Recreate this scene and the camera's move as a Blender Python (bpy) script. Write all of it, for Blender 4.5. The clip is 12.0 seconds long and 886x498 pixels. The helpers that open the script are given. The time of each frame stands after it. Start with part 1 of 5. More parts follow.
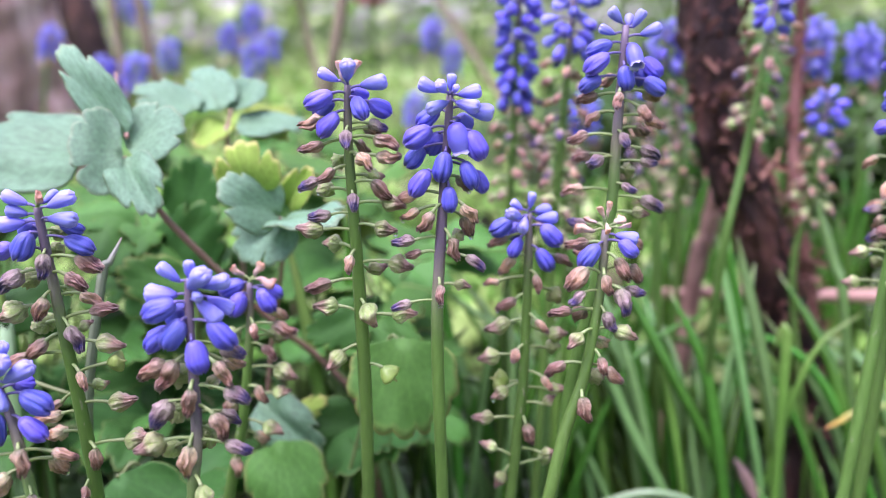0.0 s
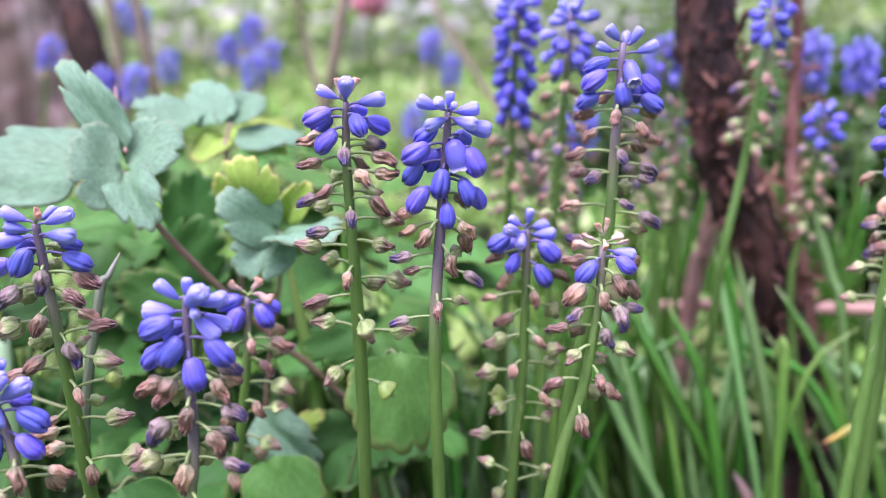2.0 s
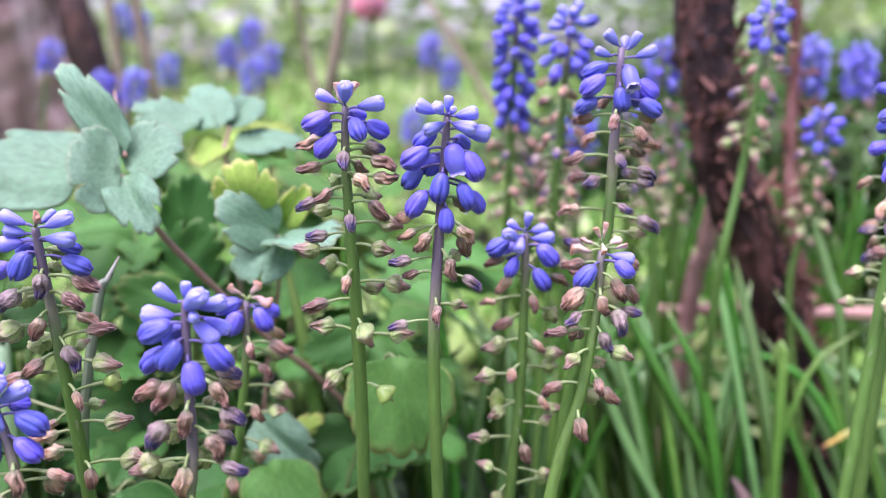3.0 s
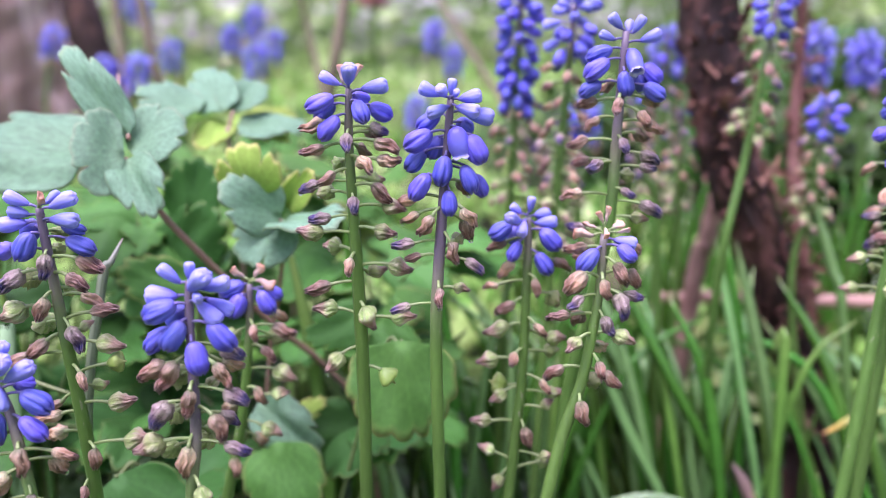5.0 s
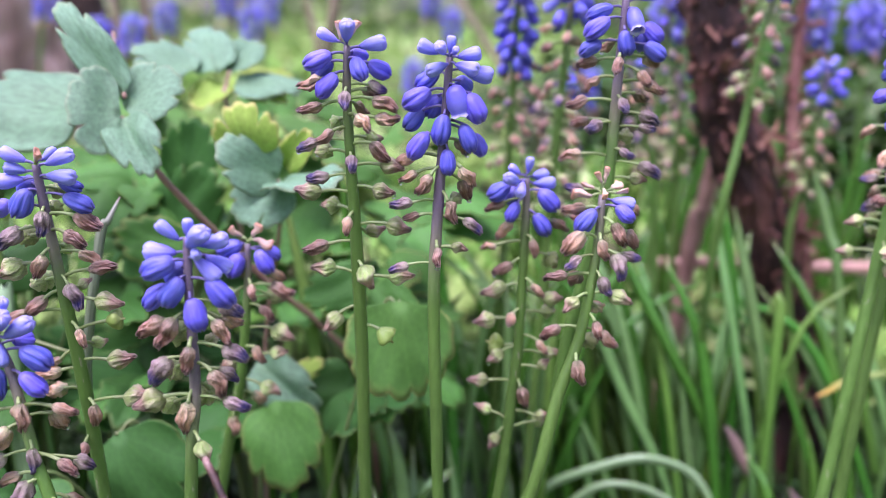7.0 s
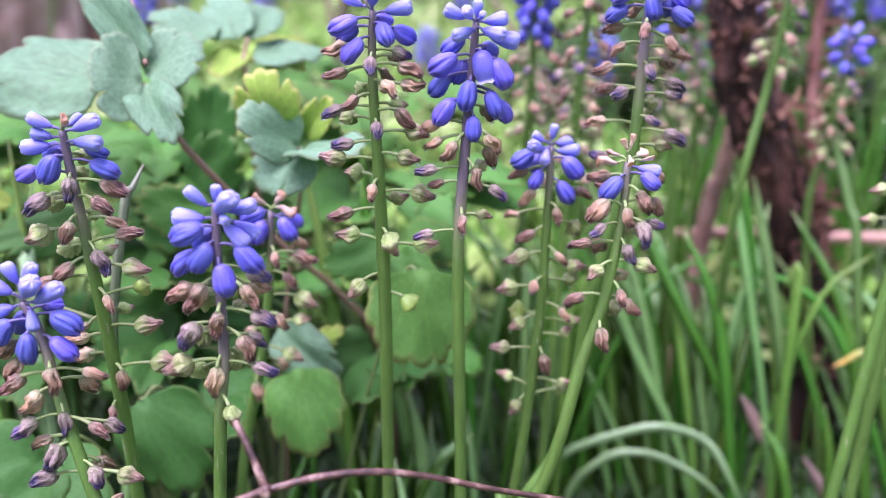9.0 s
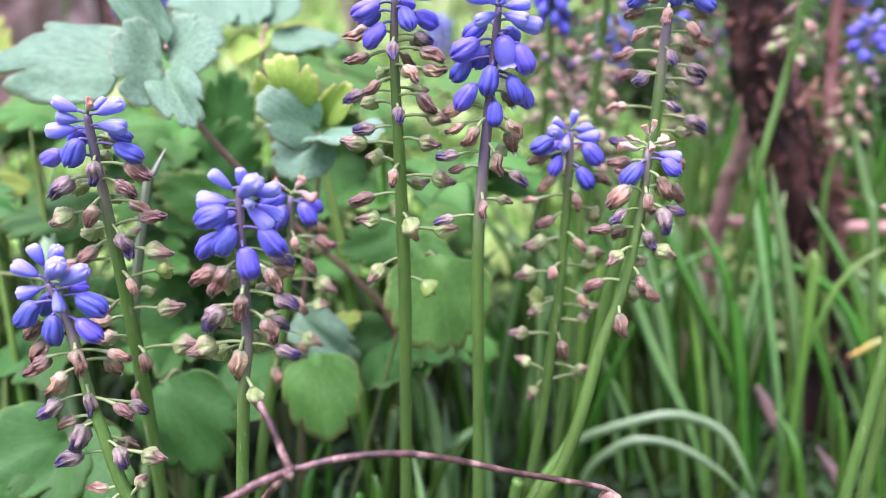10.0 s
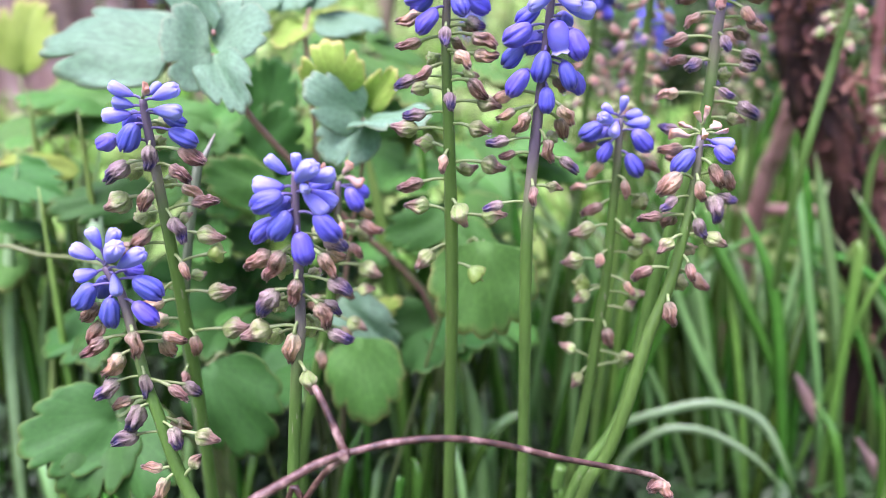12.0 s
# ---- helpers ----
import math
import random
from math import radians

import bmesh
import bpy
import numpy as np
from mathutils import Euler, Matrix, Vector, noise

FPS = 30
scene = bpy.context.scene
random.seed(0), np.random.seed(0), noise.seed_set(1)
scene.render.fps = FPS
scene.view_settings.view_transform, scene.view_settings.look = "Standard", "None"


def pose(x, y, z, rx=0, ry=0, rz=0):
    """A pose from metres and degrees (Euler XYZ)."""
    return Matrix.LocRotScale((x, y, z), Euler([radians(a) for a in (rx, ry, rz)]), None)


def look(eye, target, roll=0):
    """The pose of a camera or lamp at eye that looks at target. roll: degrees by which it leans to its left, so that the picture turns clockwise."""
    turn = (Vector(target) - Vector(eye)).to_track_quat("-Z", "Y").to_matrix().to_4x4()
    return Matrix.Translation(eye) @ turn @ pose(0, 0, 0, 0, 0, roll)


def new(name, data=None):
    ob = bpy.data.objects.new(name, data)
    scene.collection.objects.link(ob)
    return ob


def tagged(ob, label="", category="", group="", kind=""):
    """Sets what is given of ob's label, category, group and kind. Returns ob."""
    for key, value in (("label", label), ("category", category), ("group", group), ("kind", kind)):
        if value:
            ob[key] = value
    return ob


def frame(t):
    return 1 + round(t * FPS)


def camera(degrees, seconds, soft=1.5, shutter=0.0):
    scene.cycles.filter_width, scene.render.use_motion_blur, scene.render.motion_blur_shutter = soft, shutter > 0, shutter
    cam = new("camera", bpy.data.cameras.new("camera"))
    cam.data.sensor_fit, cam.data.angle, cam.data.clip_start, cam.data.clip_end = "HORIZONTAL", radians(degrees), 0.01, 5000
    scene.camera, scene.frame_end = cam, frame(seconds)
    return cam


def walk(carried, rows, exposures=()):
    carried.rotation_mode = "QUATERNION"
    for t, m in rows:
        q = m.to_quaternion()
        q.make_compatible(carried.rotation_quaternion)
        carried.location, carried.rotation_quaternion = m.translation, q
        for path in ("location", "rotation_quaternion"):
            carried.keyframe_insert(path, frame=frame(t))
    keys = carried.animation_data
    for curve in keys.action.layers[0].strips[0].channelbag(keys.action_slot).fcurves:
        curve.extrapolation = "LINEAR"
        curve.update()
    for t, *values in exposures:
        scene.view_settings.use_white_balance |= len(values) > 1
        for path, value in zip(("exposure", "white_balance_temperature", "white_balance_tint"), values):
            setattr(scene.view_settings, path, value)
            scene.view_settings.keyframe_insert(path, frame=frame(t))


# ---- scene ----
# a bed of fading grape hyacinths among columbine leaves, seen from a hand's length
cam = camera(58.7, 12.0, soft=0.25)
cam.data.dof.use_dof = True
cam.data.dof.focus_distance = 0.233
cam.data.dof.aperture_fstop = 6.2
METRES, EYE, TILT, LEAN, TURN = 0.03, 0.21, -15.0, 0.0, 0.0
ROWS = [
    (0.0, 0.0, 0.0, 0.0, 0.0, 0.0, -0.0),
    (0.5, 0.0034, 0.0015, 0.0014, 0.06, 0.17, -0.06),
    (1.0, 0.0007, -0.0125, 0.0151, 0.07, 0.28, -0.06),
    (1.5, 0.0124, 0.0016, 0.037, 0.03, 0.41, -0.09),
    (2.0, 0.0093, -0.0123, 0.076, -0.09, 0.65, -0.09),
    (2.5, 0.0147, -0.0186, 0.082, -0.19, 0.92, -0.12),
    (4.5, -0.0053, -0.0402, 0.0388, 0.07, 0.53, -0.38),
    (5.0, 0.0089, -0.0379, 0.0183, 0.02, 0.12, -0.44),
    (5.5, 0.0026, -0.0255, 0.0338, 0.0, -0.26, -0.51),
    (6.0, 0.0029, -0.0418, 0.0267, -0.07, -0.78, -0.6),
    (6.5, 0.0014, -0.0278, -0.0241, -0.14, -1.44, -0.65),
    (7.0, -0.0057, -0.0427, -0.0744, -0.22, -2.17, -0.72),
    (9.0, -0.1839, -0.0457, -0.1237, 0.33, -4.23, -0.82),
    (9.5, -0.2387, -0.0537, -0.1318, 0.61, -4.56, -0.86),
    (10.0, -0.3067, -0.0815, -0.1821, 0.97, -4.92, -1.04),
    (10.5, -0.3889, -0.0999, -0.1903, 1.39, -5.19, -1.13),
    (11.0, -0.4561, -0.1043, -0.1749, 1.88, -5.47, -1.19),
    (11.5, -0.5272, -0.0842, -0.1519, 2.3, -5.68, -1.22),
    (12.0, -0.5829, -0.0961, -0.1802, 2.65, -6.01, -1.33),
]
walk(cam, [(t, pose(0, 0, EYE, TILT, LEAN, TURN) @ pose(METRES * x, METRES * y, METRES * z, 90 + pitch, roll, yaw)) for t, x, y, z, yaw, pitch, roll in ROWS], [(0.0, 1.30, 5880, 49), (2.5, 1.30, 5880, 49), (5.0, 1.25, 5880, 49), (7.0, 1.20, 5880, 49), (9.0, 1.35, 5880, 49), (12.0, 1.46, 5880, 49)])

# ---- light: a bright overcast day ----
SUN_UP, SUN_ROUND = 72.0, 232.0
world = bpy.data.worlds.new("overcast_sky")
scene.world = world
world.use_nodes = True
wn = world.node_tree
sky = wn.nodes.new("ShaderNodeTexSky")
sky.sky_type = "NISHITA"
sky.sun_disc = False
sky.sun_elevation, sky.sun_rotation = radians(SUN_UP), radians(SUN_ROUND)
sky.air_density, sky.dust_density, sky.ozone_density = 1.0, 2.0, 1.5
cloud = wn.nodes.new("ShaderNodeHueSaturation")  # cloud takes most of the blue out of the sky
cloud.inputs["Saturation"].default_value = 0.6
wn.links.new(sky.outputs[0], cloud.inputs["Color"])
wn.links.new(cloud.outputs[0], wn.nodes["Background"].inputs[0])
wn.nodes["Background"].inputs[1].default_value = 0.14
sun_data = bpy.data.lights.new("sun", "SUN")
sun_data.energy, sun_data.angle, sun_data.color = 2.8, radians(45), (1.0, 0.98, 0.95)
sun = new("sun", sun_data)
sun_way = Vector((math.sin(radians(SUN_ROUND)) * math.cos(radians(SUN_UP)), math.cos(radians(SUN_ROUND)) * math.cos(radians(SUN_UP)), math.sin(radians(SUN_UP))))
sun.matrix_basis = look(sun_way * 20, (0, 0, 0))

# ---- materials ----


def material(name, stops, source="noise", rough=0.5, grain=60.0, relief=0.3, spread=0.12, sss=0.0, glow=0.0, mottle=0.35, coat=0.0, ridges=0.0, spots=None, stretch=1.0, ridge_light=None, shine=0.4, deep=0.0006):
    """A surface whose colour runs through the stops along source: the object's z, u or v of its map, or noise.
    spread: how far single pieces differ; glow: share of light let through; mottle: depth of the stains."""
    m = bpy.data.materials.new(name)
    m.use_nodes = True
    nt = m.node_tree
    bsdf = nt.nodes["Principled BSDF"]

    def node(kind, **ins):
        n = nt.nodes.new("ShaderNode" + kind)
        for k, v in ins.items():
            n.inputs[k.replace("_", " ")].default_value = v
        return n

    def join(a, b):
        nt.links.new(a, b)

    def maths(op, a, b):
        n = nt.nodes.new("ShaderNodeMath")
        n.operation = op
        for i, v in enumerate((a, b)):
            if isinstance(v, (int, float)):
                n.inputs[i].default_value = v
            else:
                join(v, n.inputs[i])
        return n.outputs[0]

    coord = node("TexCoord")
    fine = node("TexNoise", Scale=grain, Detail=6.0, Roughness=0.6)
    broad = node("TexNoise", Scale=grain / 6.0, Detail=3.0)
    pull = node("Mapping")
    pull.inputs["Scale"].default_value = (1, 1, 1 / stretch)
    join(coord.outputs["Object"], pull.inputs["Vector"])
    join(pull.outputs[0], fine.inputs["Vector"])
    join(pull.outputs[0], broad.inputs["Vector"])
    split = node("SeparateXYZ")
    join(coord.outputs["UV" if source in "uv" else "Object"], split.inputs[0])
    if source == "noise":
        along = broad.outputs[0]
    else:
        along = split.outputs[{"u": 0, "v": 1, "z": 2}[source]]
        along = maths("ADD", along, maths("MULTIPLY", maths("SUBTRACT", fine.outputs[0], 0.5), 0.18))
    ramp = node("ValToRGB")
    els = ramp.color_ramp.elements
    while len(els) < len(stops):
        els.new(0.5)
    for e, (at, c) in zip(els, stops):
        e.position, e.color = at, (*c, 1)
    join(along, ramp.inputs[0])
    info = node("ObjectInfo")
    geo = node("NewGeometry")
    chance = maths("FRACT", maths("ADD", info.outputs["Random"], geo.outputs["Random Per Island"]), 0)
    hue = node("HueSaturation")
    join(ramp.outputs[0], hue.inputs["Color"])
    join(maths("ADD", maths("MULTIPLY", chance, 0.08 * spread), 0.5 - 0.04 * spread), hue.inputs["Hue"])
    val = maths("ADD", maths("MULTIPLY", chance, 2 * spread), 1 - spread)
    stain = maths("ADD", maths("MULTIPLY", maths("SUBTRACT", broad.outputs[0], 0.5), mottle * 1.6), 1.0)
    stain = maths("ADD", stain, maths("MULTIPLY", maths("SUBTRACT", fine.outputs[0], 0.5), mottle))
    if ridges > 10:
        vein = maths("ABSOLUTE", maths("SINE", maths("MULTIPLY", split.outputs[0], 9 * math.pi), 0), 0)
        vein = maths("POWER", maths("SUBTRACT", 1.0, vein), 5.0)
        stain = maths("ADD", stain, maths("MULTIPLY", vein, 0.18))
    join(maths("MULTIPLY", val, stain), hue.inputs["Value"])
    colour = hue.outputs[0]
    if spots:
        edge = node("MapRange", From_Min=spots[0], From_Max=spots[0] + 0.05)
        join(fine.outputs[0], edge.inputs["Value"])
        mix = nt.nodes.new("ShaderNodeMix")
        mix.data_type = "RGBA"
        join(edge.outputs[0], mix.inputs["Factor"])
        join(colour, mix.inputs["A"])
        mix.inputs["B"].default_value = (*spots[1], 1)
        colour = mix.outputs["Result"]
    # highlights painted into the colour: convex ridges mix towards a paler tone
    if ridge_light:
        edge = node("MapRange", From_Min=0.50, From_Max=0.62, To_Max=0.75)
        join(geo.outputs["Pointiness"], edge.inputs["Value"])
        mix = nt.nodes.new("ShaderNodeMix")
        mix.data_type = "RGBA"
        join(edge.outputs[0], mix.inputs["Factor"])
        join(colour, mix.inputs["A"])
        mix.inputs["B"].default_value = (*ridge_light, 1)
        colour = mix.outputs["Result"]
    join(colour, bsdf.inputs["Base Color"])
    bsdf.inputs["Roughness"].default_value = rough
    bsdf.inputs["Coat Weight"].default_value = coat
    bsdf.inputs["Coat Roughness"].default_value = 0.25
    bsdf.inputs["Specular IOR Level"].default_value = shine
    if sss:
        bsdf.inputs["Subsurface Weight"].default_value = sss
        bsdf.inputs["Subsurface Radius"].default_value = (0.9, 0.7, 1.0)
        bsdf.inputs["Subsurface Scale"].default_value = 0.0012
    bump = node("Bump", Strength=relief, Distance=deep)
    height = fine.outputs[0]
    if ridges:
        turn = node("SeparateXYZ")
        join(coord.outputs["UV"], turn.inputs[0])
        wave = maths("SINE", maths("MULTIPLY", turn.outputs[0], ridges * 2 * math.pi), 0)
        height = maths("ADD", height, maths("MULTIPLY", wave, 0.05 if ridges > 10 else 0.25))
    join(height, bump.inputs["Height"])
    join(bump.outputs[0], bsdf.inputs["Normal"])
    if glow:
        thin = node("BsdfTranslucent")
        join(colour, thin.inputs["Color"])
        join(bump.outputs[0], thin.inputs["Normal"])
        both = node("MixShader")
        both.inputs[0].default_value = glow
        join(bsdf.outputs[0], both.inputs[1])
        join(thin.outputs[0], both.inputs[2])
        join(both.outputs[0], nt.nodes["Material Output"].inputs[0])
    return m


BELL = material("bell_blue", [(0.0, (0.10, 0.10, 0.38)), (0.2, (0.12, 0.125, 0.60)), (0.6, (0.105, 0.11, 0.64)), (0.85, (0.06, 0.055, 0.46)), (1.0, (0.15, 0.13, 0.42))], "z", 0.5, 7, 0.6, 0.30, 0.25, 0.1, 0.55, 0.08, stretch=3.0, ridge_light=(0.25, 0.24, 0.74))
STERILE = material("sterile_violet", [(0.0, (0.17, 0.165, 0.55)), (0.35, (0.24, 0.25, 0.74)), (0.75, (0.32, 0.335, 0.83)), (0.93, (0.35, 0.36, 0.85)), (1.0, (0.39, 0.385, 0.83))], "z", 0.5, 7, 0.4, 0.2, 0.3, 0.15, 0.35, stretch=3.0)
MOUTH = material("open_bell_blue", [(0.0, (0.13, 0.12, 0.60)), (0.5, (0.19, 0.19, 0.72)), (0.88, (0.22, 0.22, 0.76)), (0.96, (0.55, 0.52, 0.80))], "z", 0.42, 5, 0.2, 0.15, 0.3, 0.12, 0.2)
WITHERED = material("withered_brown", [(0.0, (0.32, 0.36, 0.17)), (0.15, (0.56, 0.42, 0.27)), (0.5, (0.58, 0.325, 0.205)), (0.8, (0.37, 0.165, 0.105)), (1.0, (0.07, 0.035, 0.035))], "z", 0.38, 22, 1.0, 0.5, 0.1, 0.05, 1.2, 0.4, spots=(0.63, (0.10, 0.05, 0.045)), stretch=3.5, ridge_light=(0.80, 0.55, 0.42), deep=0.0016)
FADING = material("fading_mauve", [(0.0, (0.27, 0.28, 0.16)), (0.2, (0.52, 0.42, 0.35)), (0.5, (0.36, 0.24, 0.25)), (0.78, (0.07, 0.055, 0.27)), (1.0, (0.04, 0.03, 0.08))], "z", 0.42, 20, 1.0, 0.4, 0.15, 0.05, 1.1, 0.25, spots=(0.6, (0.05, 0.03, 0.06)), stretch=3.5, ridge_light=(0.58, 0.46, 0.44), deep=0.0015)
CAPSULE = material("capsule_green_brown", [(0.0, (0.21, 0.33, 0.07)), (0.35, (0.40, 0.54, 0.17)), (0.50, (0.48, 0.47, 0.23)), (0.62, (0.50, 0.33, 0.23)), (0.85, (0.33, 0.18, 0.14)), (1.0, (0.09, 0.045, 0.04))], "z", 0.42, 18, 0.9, 0.35, 0.15, 0.06, 0.9, 0.25, spots=(0.63, (0.12, 0.065, 0.05)), stretch=2.5, ridge_light=(0.62, 0.54, 0.38), deep=0.0012)
GREENPOD = material("capsule_green", [(0.0, (0.20, 0.32, 0.07)), (0.6, (0.29, 0.42, 0.09)), (1.0, (0.38, 0.40, 0.15))], "z", 0.45, 6, 0.3, 0.12, 0.2, 0.08, 0.25, 0.2)
DRIED = material("dried_peach", [(0.0, (0.44, 0.35, 0.29)), (0.35, (0.66, 0.49, 0.39)), (0.8, (0.68, 0.46, 0.34)), (1.0, (0.52, 0.27, 0.16))], "z", 0.6, 6, 0.5, 0.2, 0.2, 0.2, 0.3)
PEDICEL = material("pedicel_green", [(0.0, (0.22, 0.33, 0.09)), (1.0, (0.31, 0.40, 0.17))], "z", 0.5, 8, 0.2, 0.15, 0.2, 0.1, 0.2)
PEDICEL_VIOLET = material("pedicel_violet", [(0.0, (0.16, 0.15, 0.22)), (1.0, (0.18, 0.15, 0.40))], "z", 0.5, 8, 0.2, 0.15, 0.2, 0.1, 0.2)
STEM = material("scape_green", [(0.0, (0.088, 0.19, 0.034)), (0.35, (0.115, 0.19, 0.058)), (0.62, (0.19, 0.185, 0.12)), (1.0, (0.15, 0.115, 0.16))], "u", 0.42, 700, 0.7, 0.12, 0.15, 0.0, 0.6, 0.1, stretch=6.0, spots=(0.66, (0.30, 0.30, 0.20)))
LEAF = {}
LEAF["g"] = material("leaf_glaucous", [(0.0, (0.21, 0.39, 0.20)), (0.25, (0.17, 0.35, 0.185)), (0.93, (0.185, 0.37, 0.21)), (1.0, (0.29, 0.42, 0.24))], "v", 0.5, 90, 0.5, 0.12, 0.0, 0.34, 0.6, 0.0, 21)
LEAF["y"] = material("leaf_young", [(0.0, (0.26, 0.42, 0.07)), (0.9, (0.33, 0.48, 0.08)), (1.0, (0.50, 0.46, 0.16))], "v", 0.5, 90, 0.35, 0.2, 0.0, 0.4, 0.35, 0.0, 21, shine=0.2)
LEAF["l"] = material("leaf_ripe", [(0.0, (0.10, 0.27, 0.05)), (0.88, (0.088, 0.25, 0.045)), (0.97, (0.19, 0.33, 0.08)), (1.0, (0.38, 0.37, 0.12))], "v", 0.5, 90, 0.35, 0.12, 0.0, 0.3, 0.4, 0.0, 21, shine=0.2)
LEAF["m"] = material("leaf_green", [(0.0, (0.085, 0.25, 0.05)), (0.975, (0.072, 0.23, 0.04)), (1.0, (0.20, 0.32, 0.07))], "v", 0.5, 90, 0.35, 0.15, 0.0, 0.25, 0.35, 0.0, 21, shine=0.2)
# dark green leaves, and low ones with their shade put into the tint
LEAF["d"] = material("leaf_dark_shaded", [(0.0, (0.052, 0.165, 0.036)), (0.95, (0.042, 0.15, 0.028)), (1.0, (0.12, 0.20, 0.05))], "v", 0.5, 90, 0.35, 0.2, 0.0, 0.25, 0.35, 0.0, 21, shine=0.2)
# a little darker at the foot: shade near the ground put into the green
BLADE = material("strap_leaf", [(0.0, (0.043, 0.135, 0.012)), (0.3, (0.047, 0.15, 0.013)), (0.95, (0.068, 0.20, 0.022)), (1.0, (0.26, 0.29, 0.09))], "v", 0.24, 160, 0.3, 0.6, 0.0, 0.10, 0.45, 0.6, 4, shine=0.5)
# lighter copy of the strap leaf, its sheen put into the base colour
BLADE_PALE = material("pale_strap_leaf", [(0.0, (0.11, 0.26, 0.05)), (0.3, (0.18, 0.40, 0.11)), (0.8, (0.22, 0.45, 0.14)), (1.0, (0.26, 0.38, 0.12))], "v", 0.22, 160, 0.3, 0.25, 0.0, 0.2, 0.35, 1.0, 4, shine=0.6)
BLADE_PINK = material("pink_dry_leaf", [(0.0, (0.24, 0.17, 0.13)), (0.6, (0.38, 0.25, 0.21)), (1.0, (0.42, 0.30, 0.27))], "v", 0.6, 160, 0.5, 0.2, 0.0, 0.25, 0.5)
BLADE_YOUNG = material("yellow_green_strap_leaf", [(0.0, (0.10, 0.25, 0.035)), (0.5, (0.15, 0.34, 0.05)), (1.0, (0.26, 0.38, 0.10))], "v", 0.3, 160, 0.3, 0.2, 0.0, 0.25, 0.4, 0.4, 4)
BLADE_GREY = material("grey_strap_leaf", [(0.0, (0.10, 0.17, 0.06)), (0.6, (0.24, 0.31, 0.19)), (0.93, (0.40, 0.44, 0.34)), (1.0, (0.42, 0.34, 0.30))], "v", 0.4, 160, 0.3, 0.1, 0.0, 0.25, 0.4, 0.2, 4)
BLADE_DRY = material("dry_strap_leaf", [(0.0, (0.10, 0.25, 0.05)), (0.6, (0.30, 0.36, 0.10)), (0.85, (0.55, 0.34, 0.06)), (1.0, (0.40, 0.20, 0.10))], "v", 0.6, 160, 0.5, 0.2, 0.0, 0.2, 0.4)
PETIOLE = material("petiole_red", [(0.3, (0.28, 0.20, 0.13)), (0.6, (0.34, 0.19, 0.14)), (0.8, (0.26, 0.26, 0.11))], "noise", 0.45, 200, 0.2, 0.1, 0.0, 0.0, 0.25)
PETIOLE_GREEN = material("petiole_green", [(0.3, (0.10, 0.17, 0.045)), (0.7, (0.17, 0.21, 0.075))], "noise", 0.45, 200, 0.2, 0.2, 0.0, 0.0, 0.25)
# sky sheen along the middle of the blade painted as a paler green
BLADE_PAINTED_SHEEN = material("painted_sheen_strap_leaf", [(0.0, (0.12, 0.26, 0.06)), (0.4, (0.26, 0.44, 0.19)), (0.75, (0.29, 0.47, 0.22)), (1.0, (0.14, 0.31, 0.07))], "v", 0.2, 160, 0.3, 0.1, 0.0, 0.15, 0.35, 1.0, 4, shine=0.6)
TWIG = material("dry_twig_bark", [(0.36, (0.03, 0.015, 0.012)), (0.54, (0.12, 0.062, 0.048)), (0.70, (0.38, 0.27, 0.22))], "noise", 0.4, 900, 0.8, 0.05, 0.0, 0.0, 0.9, 0.3)
ROD = material("bare_rod", [(0.3, (0.36, 0.20, 0.15)), (0.7, (0.48, 0.30, 0.23))], "noise", 0.6, 200, 0.5, 0.1, 0.0, 0.0, 0.4)
BARK = material("shredding_bark", [(0.25, (0.013, 0.007, 0.005)), (0.5, (0.040, 0.019, 0.013)), (0.75, (0.17, 0.078, 0.055))], "noise", 0.7, 420, 1.0, 0.1, 0.0, 0.0, 0.9, stretch=5.0, deep=0.003)
SHRED = material("peeling_bark_strip", [(0.2, (0.10, 0.042, 0.03)), (0.55, (0.22, 0.10, 0.07)), (0.8, (0.40, 0.23, 0.17))], "noise", 0.65, 120, 0.7, 0.3, 0.0, 0.15, 0.4)
STALK = material("old_stalk", [(0.3, (0.13, 0.12, 0.055)), (0.7, (0.24, 0.19, 0.12))], "noise", 0.6, 120, 0.5, 0.15, 0.0, 0.0, 0.4)
SOIL = material("damp_soil", [(0.25, (0.012, 0.009, 0.007)), (0.5, (0.028, 0.024, 0.014)), (0.62, (0.045, 0.07, 0.02)), (0.8, (0.065, 0.06, 0.035))], "noise", 0.8, 130, 1.0, 0.0, 0.0, 0.0, 0.7)
COVER = material("ground_cover_leaf", [(0.32, (0.11, 0.28, 0.035)), (0.45, (0.22, 0.42, 0.075)), (0.56, (0.37, 0.54, 0.16)), (0.70, (0.55, 0.64, 0.32))], "noise", 0.6, 34, 0.3, 0.45, 0.0, 0.35, 0.3, shine=0.15)
HEDGE = material("shrub_leaf", [(0.3, (0.30, 0.50, 0.13)), (0.7, (0.60, 0.72, 0.34))], "noise", 0.6, 10, 0.3, 0.4, 0.0, 0.45, 0.3, shine=0.1)
STUMP = material("stump_bark", [(0.25, (0.10, 0.055, 0.045)), (0.5, (0.30, 0.20, 0.16)), (0.75, (0.56, 0.45, 0.40))], "noise", 0.8, 130, 1.0, 0.0, 0.0, 0.0, 0.8, stretch=9.0, deep=0.006)
PINK = material("pink_petal", [(0.0, (0.70, 0.25, 0.32)), (1.0, (0.80, 0.35, 0.42))], "z", 0.5, 30, 0.2, 0.1, 0.0, 0.3, 0.2)
WATER = bpy.data.materials.new("water_drop")
WATER.use_nodes = True
_w = WATER.node_tree.nodes["Principled BSDF"]
